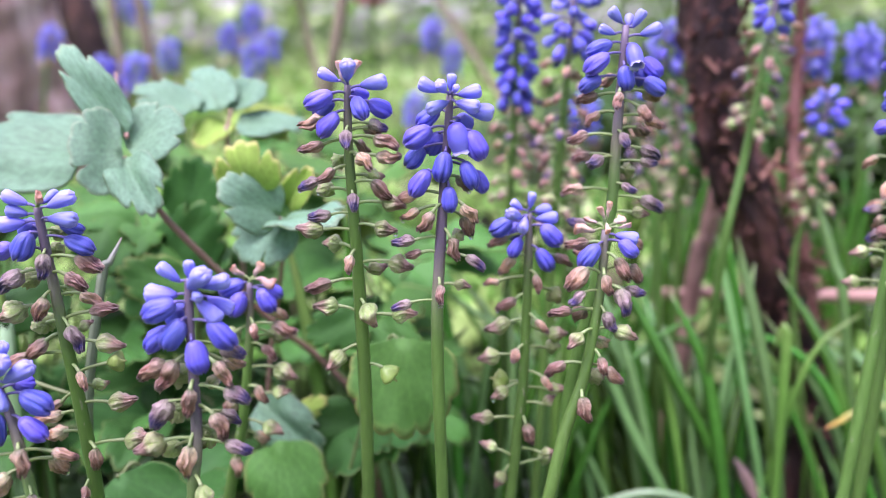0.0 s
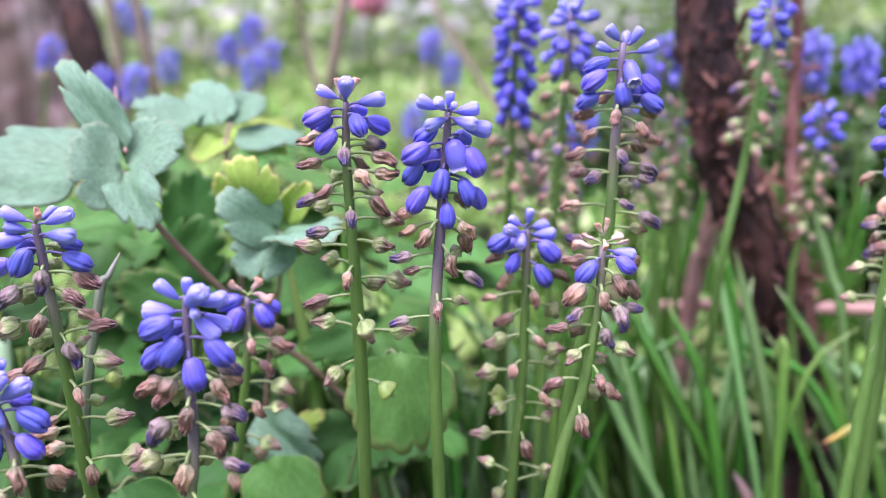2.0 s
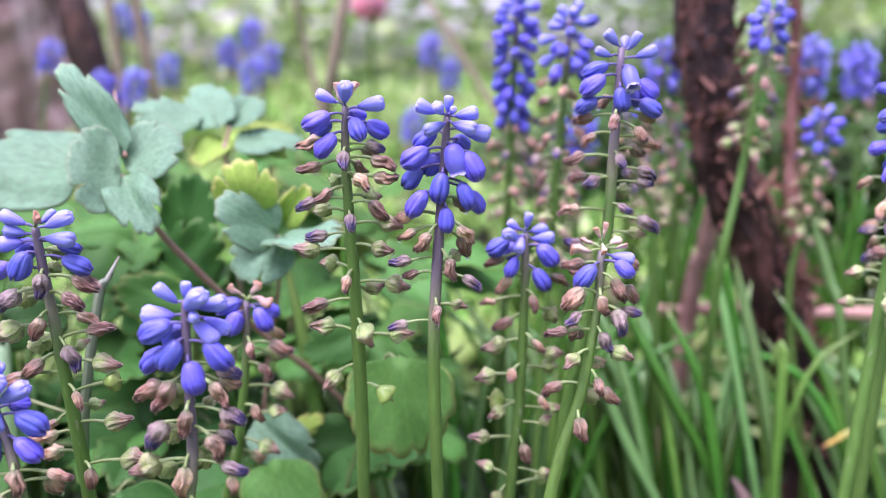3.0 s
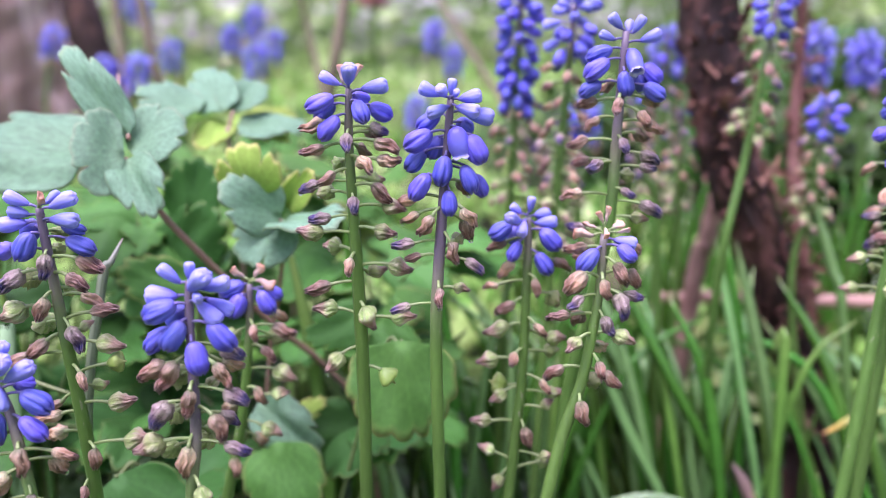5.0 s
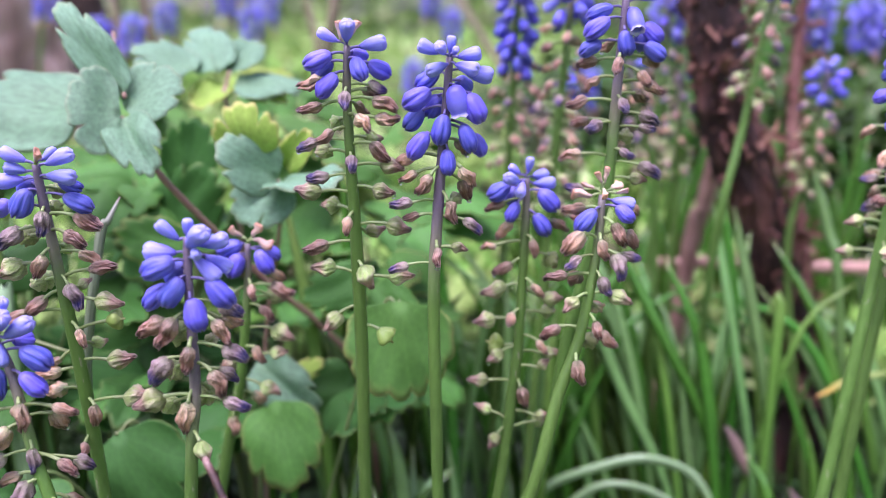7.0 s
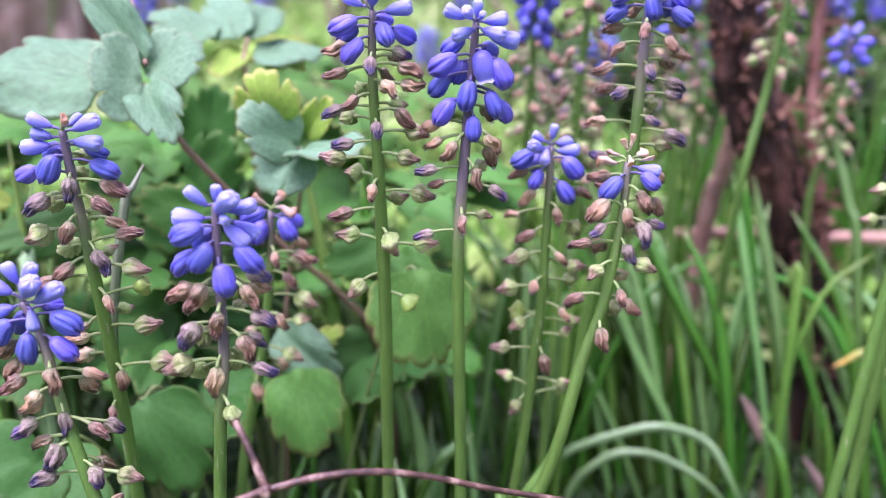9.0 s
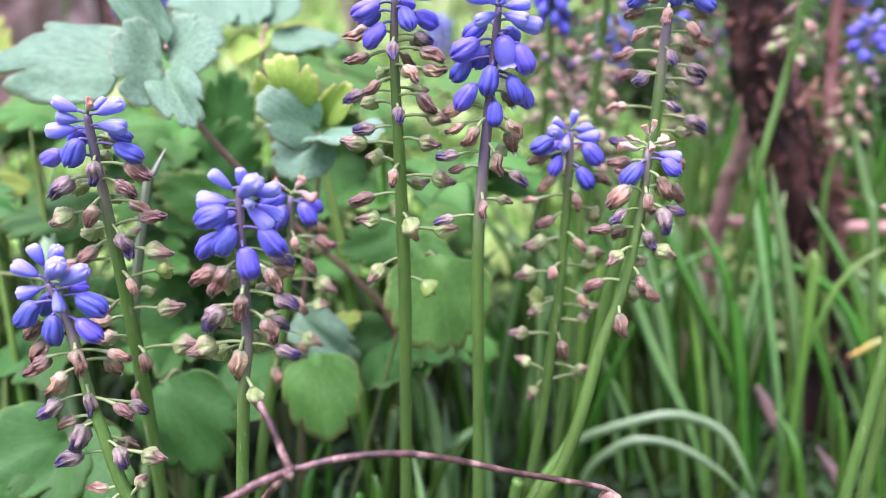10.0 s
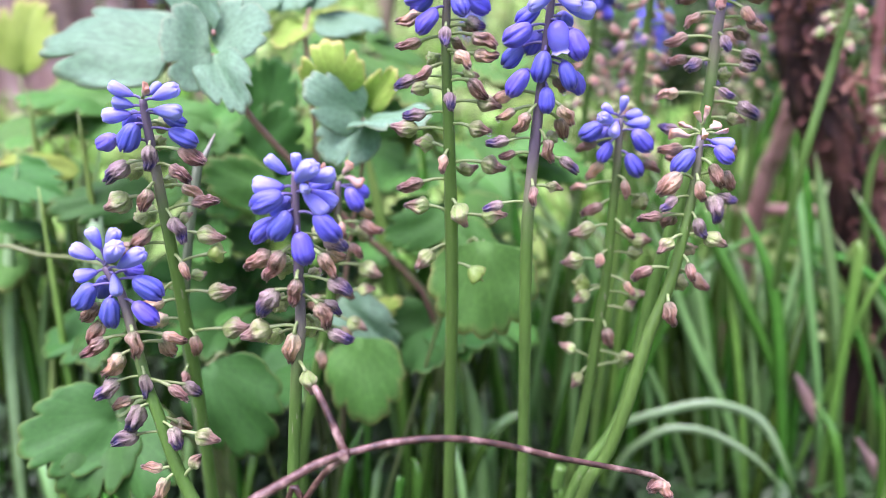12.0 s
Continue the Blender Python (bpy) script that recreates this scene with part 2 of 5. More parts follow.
_w.inputs["Transmission Weight"].default_value, _w.inputs["Roughness"].default_value, _w.inputs["IOR"].default_value = 1.0, 0.02, 1.33

# near-black green holds the shade of the gaps between the stems
WEED_SHADED = material("low_dark_leaf", [(0.3, (0.022, 0.055, 0.014)), (0.7, (0.05, 0.12, 0.028))], "noise", 0.5, 60, 0.3, 0.4, 0.0, 0.2, 0.3)

# very dark green: the shade behind the shrub stem is in this colour
SHADE_LEAF = material("shaded_green_leaf", [(0.3, (0.03, 0.075, 0.015)), (0.7, (0.07, 0.16, 0.03))], "noise", 0.5, 20, 0.3, 0.5, 0.0, 0.3, 0.3)

# ---- building blocks ----
PLACE = {}  # the world pose of every thing and part


def thing(name, at, label, category, group="", kind=""):
    ob = new(name)
    ob.empty_display_size = 0.01
    PLACE[ob] = ob.matrix_basis = Matrix.Translation(at)
    return tagged(ob, label, category, group, kind)


def mesh_of(bm, mat, name="mesh", smooth=True):
    me = bpy.data.meshes.new(name)
    bm.to_mesh(me)
    bm.free()
    me.materials.append(mat)
    if smooth:
        me.polygons.foreach_set("use_smooth", [True] * len(me.polygons))
    return me


def part(name, me, parent=None, m=None, label=""):
    """One mesh object at the world pose m, under parent."""
    ob = new(name, me)
    m = m or Matrix()
    if parent:
        ob.parent = parent
        ob.matrix_parent_inverse = PLACE[parent].inverted()
    PLACE[ob] = ob.matrix_basis = m
    return tagged(ob, label)


def glide(pts, n):
    """n points of a smooth line through pts (Catmull-Rom)."""
    p = [Vector(q) for q in pts]
    p = [2 * p[0] - p[1]] + p + [2 * p[-1] - p[-2]]
    out = []
    for i in range(n):
        x = i / (n - 1) * (len(p) - 3)
        k = min(int(x), len(p) - 4)
        t = x - k
        a, b, c, d = p[k:k + 4]
        out.append(0.5 * ((2 * b) + (c - a) * t + (2 * a - 5 * b + 4 * c - d) * t * t + (3 * b - a - 3 * c + d) * t ** 3))
    return out


def tube(line, radius, sides=10, rough=0.0, tone=None, seed=0, cap=True, shag=0.0):
    """A tube along the points, radius(t) thick; u of its map is tone(t), v the way along."""
    bm = bmesh.new()
    uv = bm.loops.layers.uv.new("map")
    rings, n = [], len(line)
    side = Vector((1, 0, 0))
    for i, p in enumerate(line):
        t = i / (n - 1)
        d = (line[min(i + 1, n - 1)] - line[max(i - 1, 0)]).normalized()
        side = (side - d * side.dot(d)).normalized()
        up = d.cross(side)
        r = radius(t)
        ring = []
        for k in range(sides):
            a = 2 * math.pi * k / sides
            off = side * math.cos(a) + up * math.sin(a)
            q = 1 + (rough * noise.noise(Vector((seed * 7.1 + k * 1.7, t * n * 0.45, seed))) if rough else 0)
            if shag:
                c = Vector((math.cos(a) * 5, math.sin(a) * 5, t * n * 0.10 + seed))
                q += shag * (abs(noise.noise(c)) + 0.5 * abs(noise.noise(c * 2.3)) + 0.3 * noise.noise(c * 6))
            ring.append(bm.verts.new(p + off * r * q))
        rings.append(ring)
    for i in range(n - 1):
        for k in range(sides):
            f = bm.faces.new((rings[i][k], rings[i][(k + 1) % sides], rings[i + 1][(k + 1) % sides], rings[i + 1][k]))
            for loop, (ii, kk) in zip(f.loops, ((i, k), (i, k + 1), (i + 1, k + 1), (i + 1, k))):
                t = ii / (n - 1)
                loop[uv].uv = (tone(t) if tone else kk / sides, t)
    if cap:
        bm.faces.new(rings[0])
        bm.faces.new(rings[-1])
    bmesh.ops.recalc_face_normals(bm, faces=bm.faces)
    return bm


def lathe(profile, sides=18, ribs=6, rib=0.0, crumple=0.0, seed=0, squash=1.0, teeth=0.0, twist=0.0):
    """A bell along z from its stalk at 0 to its mouth at 1; ribs swell it, crumple folds it like something dried."""
    bm = bmesh.new()
    rings = []
    if crumple > 0.2:
        profile = [q for a, b in zip(profile, profile[1:]) for q in (a, ((a[0] + b[0]) / 2, (a[1] + b[1]) / 2))] + [profile[-1]]
    for i, (z, r) in enumerate(profile):
        ring = []
        for k in range(sides):
            a = 2 * math.pi * k / sides
            q = r * (1 + rib * (1 - 2.4 * (1 - abs(math.cos(ribs / 2 * a + twist * z))) ** 2) * min(1.0, z * 1.6))
            p = Vector((math.cos(a) * q, math.sin(a) * q * squash, z))
            if crumple:
                fold = noise.noise(Vector((math.cos(a) * 2.2 + seed * 3.3, math.sin(a) * 2.2, z * 1.3 + seed)))
                fine = noise.noise(Vector((math.cos(a) * 4 + seed, math.sin(a) * 4, z * 2.5 + seed * 2)))
                crease = abs(noise.noise(Vector((math.cos(a) * 6.5 + seed * 1.9, math.sin(a) * 6.5, z * 1.6 + seed * 4))))
                s = 1 + crumple * (1.4 * fold + 1.2 * (0.35 - abs(fine) * 2) + (1.1 * (0.22 - crease) if crumple > 0.2 else 0)) * min(1, 0.25 + z)
                p.x, p.y = p.x * s, p.y * s
                p.x += crumple * 0.35 * noise.noise(Vector((z * 2.5, seed * 5.0, 0)))
                p.y += crumple * 0.35 * noise.noise(Vector((z * 2.5, seed * 5.0, 9)))
            if teeth and z > 0.9:
                p.z += teeth * (math.cos(ribs * a) + 1.5 * noise.noise(Vector((a * 2, seed, 3))))
            ring.append(bm.verts.new(p))
        rings.append(ring)
    for a, b in zip(rings, rings[1:]):
        for k in range(sides):
            bm.faces.new((a[k], a[(k + 1) % sides], b[(k + 1) % sides], b[k]))
    bm.faces.new(rings[0][::-1])
    bm.faces.new(rings[-1])
    return bm


def along(at, way, size, width=1.0, spin=0.0):
    """The pose of a unit piece that starts at a place and points along way."""
    q = Vector(way).to_track_quat("Z", "Y").to_matrix().to_4x4()
    return Matrix.Translation(at) @ q @ Matrix.Rotation(spin, 4, "Z") @ Matrix.Diagonal((size * width, size * width, size, 1))


def way_of(turn, rise):
    a, b = radians(turn), radians(rise)
    return Vector((math.cos(a) * math.cos(b), math.sin(a) * math.cos(b), math.sin(b)))


# the florets: a few shapes of each kind
closed = [(0, 0.07), (0.04, 0.14), (0.12, 0.215), (0.25, 0.27), (0.42, 0.30), (0.6, 0.31), (0.75, 0.29), (0.86, 0.24), (0.93, 0.18), (0.97, 0.13), (1.0, 0.10), (0.97, 0.05)]
club = [(0, 0.066), (0.1, 0.12), (0.25, 0.192), (0.45, 0.246), (0.65, 0.282), (0.82, 0.288), (0.92, 0.258), (0.97, 0.204), (1.0, 0.12), (0.995, 0.036)]
gaping = [(0, 0.08), (0.06, 0.2), (0.2, 0.29), (0.45, 0.335), (0.7, 0.33), (0.85, 0.28), (0.92, 0.26), (0.97, 0.29), (1.0, 0.325), (0.985, 0.28), (0.93, 0.21), (0.8, 0.2), (0.7, 0.02)]
shrunk = [(0, 0.09), (0.05, 0.17), (0.16, 0.265), (0.32, 0.295), (0.48, 0.275), (0.64, 0.235), (0.78, 0.20), (0.88, 0.17), (0.95, 0.14), (1.0, 0.11), (0.94, 0.04)]
podded = [(0, 0.08), (0.06, 0.20), (0.2, 0.33), (0.36, 0.365), (0.52, 0.31), (0.65, 0.22), (0.8, 0.155), (0.92, 0.11), (1.0, 0.05)]
globe = [(0, 0.08), (0.07, 0.20), (0.25, 0.36), (0.5, 0.47), (0.66, 0.46), (0.76, 0.30), (0.80, 0.07), (1.0, 0.03)]
spread = [(0, 0.07), (0.2, 0.11), (0.5, 0.16), (0.75, 0.21), (0.92, 0.22), (1.0, 0.17), (0.9, 0.06)]
KINDS = {
    "bells": ("bell", BELL, [mesh_of(lathe(closed, 48, 6, 0.04 + 0.02 * i, 0.11, i * 3.7, 0.93, 0.035, 0.3), BELL, "bell") for i in range(5)], PEDICEL_VIOLET, 0.30),
    "sterile": ("sterile_floret", STERILE, [mesh_of(lathe(club, 30, 6, 0.035, 0.07, i + 10, 0.95, 0.02), STERILE, "sterile_floret") for i in range(4)], PEDICEL_VIOLET, 0.30),
    "open_bell": ("open_bell", MOUTH, [mesh_of(lathe(gaping, 24, 6, 0.03, 0.02, i + 20, 1.0, 0.03), MOUTH, "open_bell") for i in range(2)], PEDICEL_VIOLET, 0.30),
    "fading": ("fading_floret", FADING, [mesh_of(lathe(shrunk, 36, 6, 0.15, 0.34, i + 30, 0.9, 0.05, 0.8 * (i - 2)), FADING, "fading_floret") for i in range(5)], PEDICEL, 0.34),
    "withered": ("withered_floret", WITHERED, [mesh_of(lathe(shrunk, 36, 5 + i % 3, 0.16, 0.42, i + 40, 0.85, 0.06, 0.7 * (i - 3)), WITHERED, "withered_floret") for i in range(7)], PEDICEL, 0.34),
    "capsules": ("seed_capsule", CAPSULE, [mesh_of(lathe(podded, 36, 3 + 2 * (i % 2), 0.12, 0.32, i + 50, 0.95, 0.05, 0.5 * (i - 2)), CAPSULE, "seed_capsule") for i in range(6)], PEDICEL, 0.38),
    "green_capsules": ("green_capsule", GREENPOD, [mesh_of(lathe(globe, 24, 3, 0.2, 0.08, i + 60), GREENPOD, "green_capsule") for i in range(3)], PEDICEL, 0.40),
    "dried": ("dried_floret", DRIED, [mesh_of(lathe(spread, 16, 3, 0.1, 0.30, i + 70, 0.6), DRIED, "dried_floret") for i in range(4)], PEDICEL, 0.26),
}
_bow = [Vector((0, 0.10 * math.sin(math.pi * i / 6), i / 6)) for i in range(7)]
STALKLETS = {m: mesh_of(tube(_bow, lambda t: 0.085 + 0.03 * abs(2 * t - 1) ** 3, 7), m, "pedicel") for m in (PEDICEL, PEDICEL_VIOLET)}
rng = random.Random(4)
_d = bmesh.new()
bmesh.ops.create_icosphere(_d, subdivisions=3, radius=0.001)
DROP = mesh_of(_d, WATER, "water_drop")


def floret(parent, kind, at, turn, stalk, rise, turn2, nod, size):
    """A floret or pod on its pedicel, which leaves the scape at a place; millimetres and degrees."""
    name, mat, shapes, stalk_mat, _ = KINDS[kind]
    a = way_of(turn, rise)
    base = at + a * stalk * 1e-3
    thick = 0.9e-3 if kind in ("capsules", "green_capsules", "withered") else 0.72e-3
    q = a.to_track_quat("Z", "Y").to_matrix().to_4x4()
    slim = rng.uniform(0.92, 1.1) * {"withered": 0.86, "fading": 0.88, "capsules": 0.92, "dried": 1.3}.get(kind, 1.0)
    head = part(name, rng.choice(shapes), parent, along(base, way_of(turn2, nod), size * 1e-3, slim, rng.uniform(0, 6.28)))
    part("pedicel", STALKLETS[stalk_mat], head, Matrix.Translation(at) @ q @ Matrix.Diagonal((thick * 6.5, thick * 6.5, stalk * 1.04e-3, 1)))
    if kind in ("withered", "fading", "capsules") and rng.random() < 0.18:
        low = base + way_of(turn2, nod) * size * 0.93e-3
        part("water_drop", DROP, head, Matrix.Translation(low + Vector((0, 0, -0.0009))) @ Matrix.Scale(rng.uniform(0.5, 0.85), 4))


def scape(path, radii, florets, label, violet=20, group="grape hyacinth scapes"):
    """A flowering stem from its tip down to the soil, with florets by kind: (mm below the tip, turn, pedicel, rise, turn, nod, length)."""
    line = glide(path, 41)
    root = thing("grape_hyacinth", line[-1], label, "flower", group)
    top, low = radii
    run = [0.0]
    for a, b in zip(line, line[1:]):
        run.append(run[-1] + (b - a).length)

    def down(t):
        return run[round(t * (len(run) - 1))] * 1e3

    def radius(t):
        return (top + (low - top) * min(1.0, down(t) / 75) ** 0.7) * 0.88e-3

    part("stem", mesh_of(tube(line, radius, 14, 0.05, lambda t: max(0.0, min(1.0, 0.5 + (violet - down(t)) / 34))), STEM, "stem"), root)
    for kind, rows in florets:
        for s, *rest in rows:
            k = max(i for i in range(len(run) - 1) if run[i] <= s * 1e-3 + 1e-9)
            at = line[k].lerp(line[k + 1], (s * 1e-3 - run[k]) / (run[k + 1] - run[k]))
            floret(root, kind, at, *rest)
    return root


def far_scape(tip, mid, foot, label, seed, blue=20, dead=26, pale=5, spike=0.03, radii=(1.2, 2.3), loose=0.0):
    """A scape further back, its florets set by chance in rising spirals."""
    r = random.Random(seed)
    rows = {"sterile": [], "bells": [], "fading": [], "withered": [], "capsules": []}
    for i in range(pale):
        turn = i * 137.5 + r.uniform(-20, 20)
        rows["sterile"].append((0.3 + 0.5 * i, turn, 2.2, 40, turn, 70 - 13 * i, r.uniform(5.5, 7)))
    for i in range(blue):
        turn = i * 137.5 + r.uniform(-15, 15)
        rows["sterile" if r.random() < loose else "bells"].append((3 + spike * 1e3 * i / max(1, blue), turn, r.uniform(3, 4.5) * (1 + loose), 15 - 25 * i / blue, turn, 5 - 65 * i / blue + r.uniform(-10, 10), r.uniform(7, 8.5)))
    for i in range(dead):
        turn = i * 137.5 + r.uniform(-25, 25)
        kind = ("fading" if r.random() < 0.3 else "withered") if i < dead * 0.65 else "capsules"
        rows[kind].append((4 + spike * 1e3 + 2.1 * i, turn, r.uniform(5, 8.5), r.uniform(-12, 10), turn + r.uniform(-12, 12), r.uniform(-55, -5), r.uniform(6, 7.8)))
    return scape([tip, Vector(tip).lerp(Vector(mid), 0.5), mid, foot], radii, list(rows.items()), label, 22)



# ---- ground ----
SOIL_Z = -0.100
_u = np.linspace(-1, 1, 171)
_xs = 40 * np.sign(_u) * np.abs(_u) ** 3.2
bm = bmesh.new()
_grid = []
for y in _xs:
    row = []
    for x in _xs:
        p = Vector((x, y + 0.35, 0))
        near = math.exp(-(p.x ** 2 + (p.y - 0.3) ** 2) / 4.0)
        z = SOIL_Z - 0.006 + near * (0.010 * noise.noise(p * 9) + 0.004 * noise.noise(p * 40)) + 0.05 * (1 - near) * noise.noise(p * 0.6)
        row.append(bm.verts.new((p.x, p.y, z)))
    _grid.append(row)
for a, b in zip(_grid, _grid[1:]):
    for k in range(len(a) - 1):
        bm.faces.new((a[k], a[k + 1], b[k + 1], b[k]))
ground = tagged(part("ground", mesh_of(bm, SOIL, "ground")), "dark damp garden soil under low green plants", "ground", "", "structure")

# ---- columbine leaves ----


def leaflet_mesh(seed, mat, cleft=0.30, cup=0.25, notch=0.09, fold=0.0):
    """A fan-shaped three-lobed leaflet, scalloped round its rim, 1 long along y, a little domed and wavy, thin but solid;
    fold lifts its two halves along the midrib."""
    r = random.Random(seed)
    bm = bmesh.new()
    uv = bm.loops.layers.uv.new("map")
    rings, sides, span = 8, 64, radians(82)
    lean = [r.uniform(-0.06, 0.06) for _ in range(4)]
    cuts = [(-span, 0.12), (-1.06, notch * r.uniform(0.6, 1.1)), (-0.76 + lean[1], notch * r.uniform(0.7, 1.3)), (-0.46 + lean[0], cleft), (-0.16 + lean[1], notch * r.uniform(0.5, 1.2)),
            (0.15 + lean[2], notch * r.uniform(0.5, 1.2)), (0.47 + lean[3], cleft * r.uniform(0.7, 1.1)), (0.80 + lean[2], notch * r.uniform(0.7, 1.3)), (1.10, notch * r.uniform(0.6, 1.1)), (span + 1e-6, 0.12)]

    def scallop(a):
        (a0, d0), (a1, d1) = next((p, q) for p, q in zip(cuts, cuts[1:]) if p[0] <= a <= q[0])
        u = (a - a0) / (a1 - a0)
        return 1 - (d0 * (1 - u) + d1 * u) * (1 - max(0.0, math.sin(math.pi * u)) ** 0.45)

    where, rows = {}, []
    for i in range(rings + 1):
        t = (i / rings) ** 0.8
        row = []
        for k in range(sides + 1):
            a = (2 * k / sides - 1) * span
            b = abs(a) / span
            rim = 0.97 - 0.30 * b ** 2 - 0.18 * b ** 6
            rim *= scallop(a) * (1 + 0.02 * noise.noise(Vector((a * 4, seed, 0))))
            q = t * rim
            x, y = q * math.sin(a), q * math.cos(a)
            z = -cup * (x * x * 0.7 + (y - 0.35) ** 2 * 0.8) + 0.0015 * math.cos(a * 11) * t ** 1.5
            z += 0.09 * noise.noise(Vector((x * 2.2 + seed, y * 2.2, seed * 0.7))) + fold * (math.sqrt(x * x + 0.002) - 0.045)
            v = bm.verts.new((x, y, z + 0.03 * cup)) if i or not k else rows[0][0] if rows else row[0]
            where[v] = (k / sides, t)
            row.append(v)
        rows.append(row)
    for i, (a, b) in enumerate(zip(rows, rows[1:])):
        for k in range(sides):
            if i:
                f = bm.faces.new((a[k], a[k + 1], b[k + 1], b[k]))
                spots = ((k, i), (k + 1, i), (k + 1, i + 1), (k, i + 1))
            else:
                f = bm.faces.new((a[0], b[k + 1], b[k]))
                spots = ((k, 0), (k + 1, 1), (k, 1))
            for loop, (kk, ii) in zip(f.loops, spots):
                loop[uv].uv = (kk / sides, (ii / rings) ** 0.8)
    bmesh.ops.recalc_face_normals(bm, faces=bm.faces)
    bmesh.ops.solidify(bm, geom=bm.faces[:], thickness=0.012)
    return mesh_of(bm, mat, "leaflet")


LEAFLETS = {c: [leaflet_mesh(i * 5 + ord(c), m, 0.30 + 0.05 * i, 0.15 + 0.10 * i, {"g": 0.055, "y": 0.08}.get(c, 0.11) + 0.01 * i, (0.0, 0.18, 0.35, 0.1)[i]) for i in range(4)] for c, m in LEAF.items()}
LEAFLETS["l"] = [leaflet_mesh(77, LEAF["l"], 0.20, 0.2, 0.12), leaflet_mesh(78, LEAF["l"], 0.26, 0.3, 0.12)]


def leaflet(parent, base, tip, width, face, tint, shape=None, sway=0.0):
    """A leaflet from its joint to its tip; face 0 lies flat, 1 turns to the south."""
    base, tip = Vector(base), Vector(tip)
    y = tip - base
    size = y.length * 1.04
    y.normalize()
    up = Vector((sway, -face, 1.02 - face))
    z = (up - y * up.dot(y)).normalized()
    x = y.cross(z)
    shapes = LEAFLETS[tint]
    me = shapes[shape % len(shapes)] if shape is not None else rng.choice(shapes)
    m = Matrix((x * size * width * 0.62, y * size, z * size)).transposed().to_4x4()
    m.translation = base
    return part("leaflet", me, parent, m)


def strand(name, pts, r0, r1, mat, parent, n=17, rough=0.1, sides=9, label=""):
    return part(name, mesh_of(tube(glide(pts, n), lambda t: (r0 + (r1 - r0) * t) * 1e-3, sides, rough, lambda t: 0.0, len(pts)), mat, name), parent, None, label)


leaflets_glaucous = [
    ((-0.1320, 0.3000, 0.1690), (-0.1960, 0.3160, 0.1700), 0.78, 0.46, 'g', 0),
    ((-0.1180, 0.2900, 0.1690), (-0.1333, 0.28, 0.1735), 2.2, 0.62, 'g', 0),
    ((-0.1180, 0.2900, 0.1673), (-0.1031, 0.274, 0.1498), 0.8, 0.55, 'g', 2),
    ((-0.1185, 0.2950, 0.1748), (-0.1425, 0.3030, 0.2080), 0.46, 0.5, 'g', 1),
    ((-0.1190, 0.2950, 0.1705), (-0.0990, 0.3020, 0.1815), 1.35, 0.55, 'g', 1),
]
leaflets_far_rosette = [
    ((-0.1085, 0.352, 0.1800), (-0.1379, 0.360, 0.1900), .85, .4, 'g'),
    ((-0.1000, 0.357, 0.1790), (-0.1140, 0.380, 0.1975), .8, .45, 'g'),
    ((-0.0954, 0.360, 0.1788), (-0.0890, 0.380, 0.1930), 1.1, .5, 'g'),
    ((-0.0936, 0.360, 0.1745), (-0.0615, 0.355, 0.1735), .7, .35, 'g'),
    ((-0.0983, 0.360, 0.1736), (-0.1085, 0.345, 0.1650), 1.0, .4, 'y'),
    ((-0.0965, 0.370, 0.1725), (-0.0710, 0.360, 0.1670), .8, .4, 'y'),
    ((-0.127, 0.345, 0.108), (-0.100, 0.340, 0.137), 1.0, .8, 'd'),
    ((-0.115, 0.345, 0.130), (-0.108, 0.345, 0.160), 1.0, .9, 'd'),
]
leaflets_folded = [
    ((-0.0735, 0.3000, 0.1506), (-0.0773, 0.2970, 0.1719), 1.4, 0.95, 'y', 3),
    ((-0.0635, 0.3020, 0.1429), (-0.0843, 0.2920, 0.1575), 1.05, 0.6, 'g', 1),
    ((-0.0630, 0.3020, 0.1424), (-0.0773, 0.2900, 0.1280), 1.3, 0.55, 'g', 0),
    ((-0.0630, 0.3020, 0.1420), (-0.0380, 0.2680, 0.1480), 0.75, 0.3, 'g', 1),
    ((-0.0630, 0.3100, 0.1450), (-0.0510, 0.3000, 0.1610), 0.7, 0.7, 'y', 1),
    ((-0.0310, 0.3100, 0.1000), (-0.0560, 0.3000, 0.0920), 0.85, 0.6, 'm', 0),
    ((-0.0280, 0.3100, 0.0950), (-0.0090, 0.3000, 0.0820), 0.85, 0.6, 'm', 1),
]
leaflets_low = [
    ((-0.015, 0.278, 0.101), (-0.015, 0.264, 0.066), 1.3, .95, 'l'),
    ((-0.0660, 0.2840, 0.0546), (-0.0587, 0.2680, 0.0234), 1.1, 0.85, 'l'),
    ((-0.075, 0.295, 0.067), (-0.049, 0.285, 0.048), .75, .7, 'g'),
    ((-0.068, 0.310, 0.048), (-0.051, 0.310, 0.061), .6, .6, 'y'),
    # from here the dark tint holds the shade cast by leaves above
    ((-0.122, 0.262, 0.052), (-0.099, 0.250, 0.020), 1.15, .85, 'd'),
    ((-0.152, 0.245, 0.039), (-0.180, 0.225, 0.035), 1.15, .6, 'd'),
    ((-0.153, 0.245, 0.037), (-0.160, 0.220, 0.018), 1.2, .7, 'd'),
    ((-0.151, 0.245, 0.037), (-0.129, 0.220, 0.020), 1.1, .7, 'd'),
]
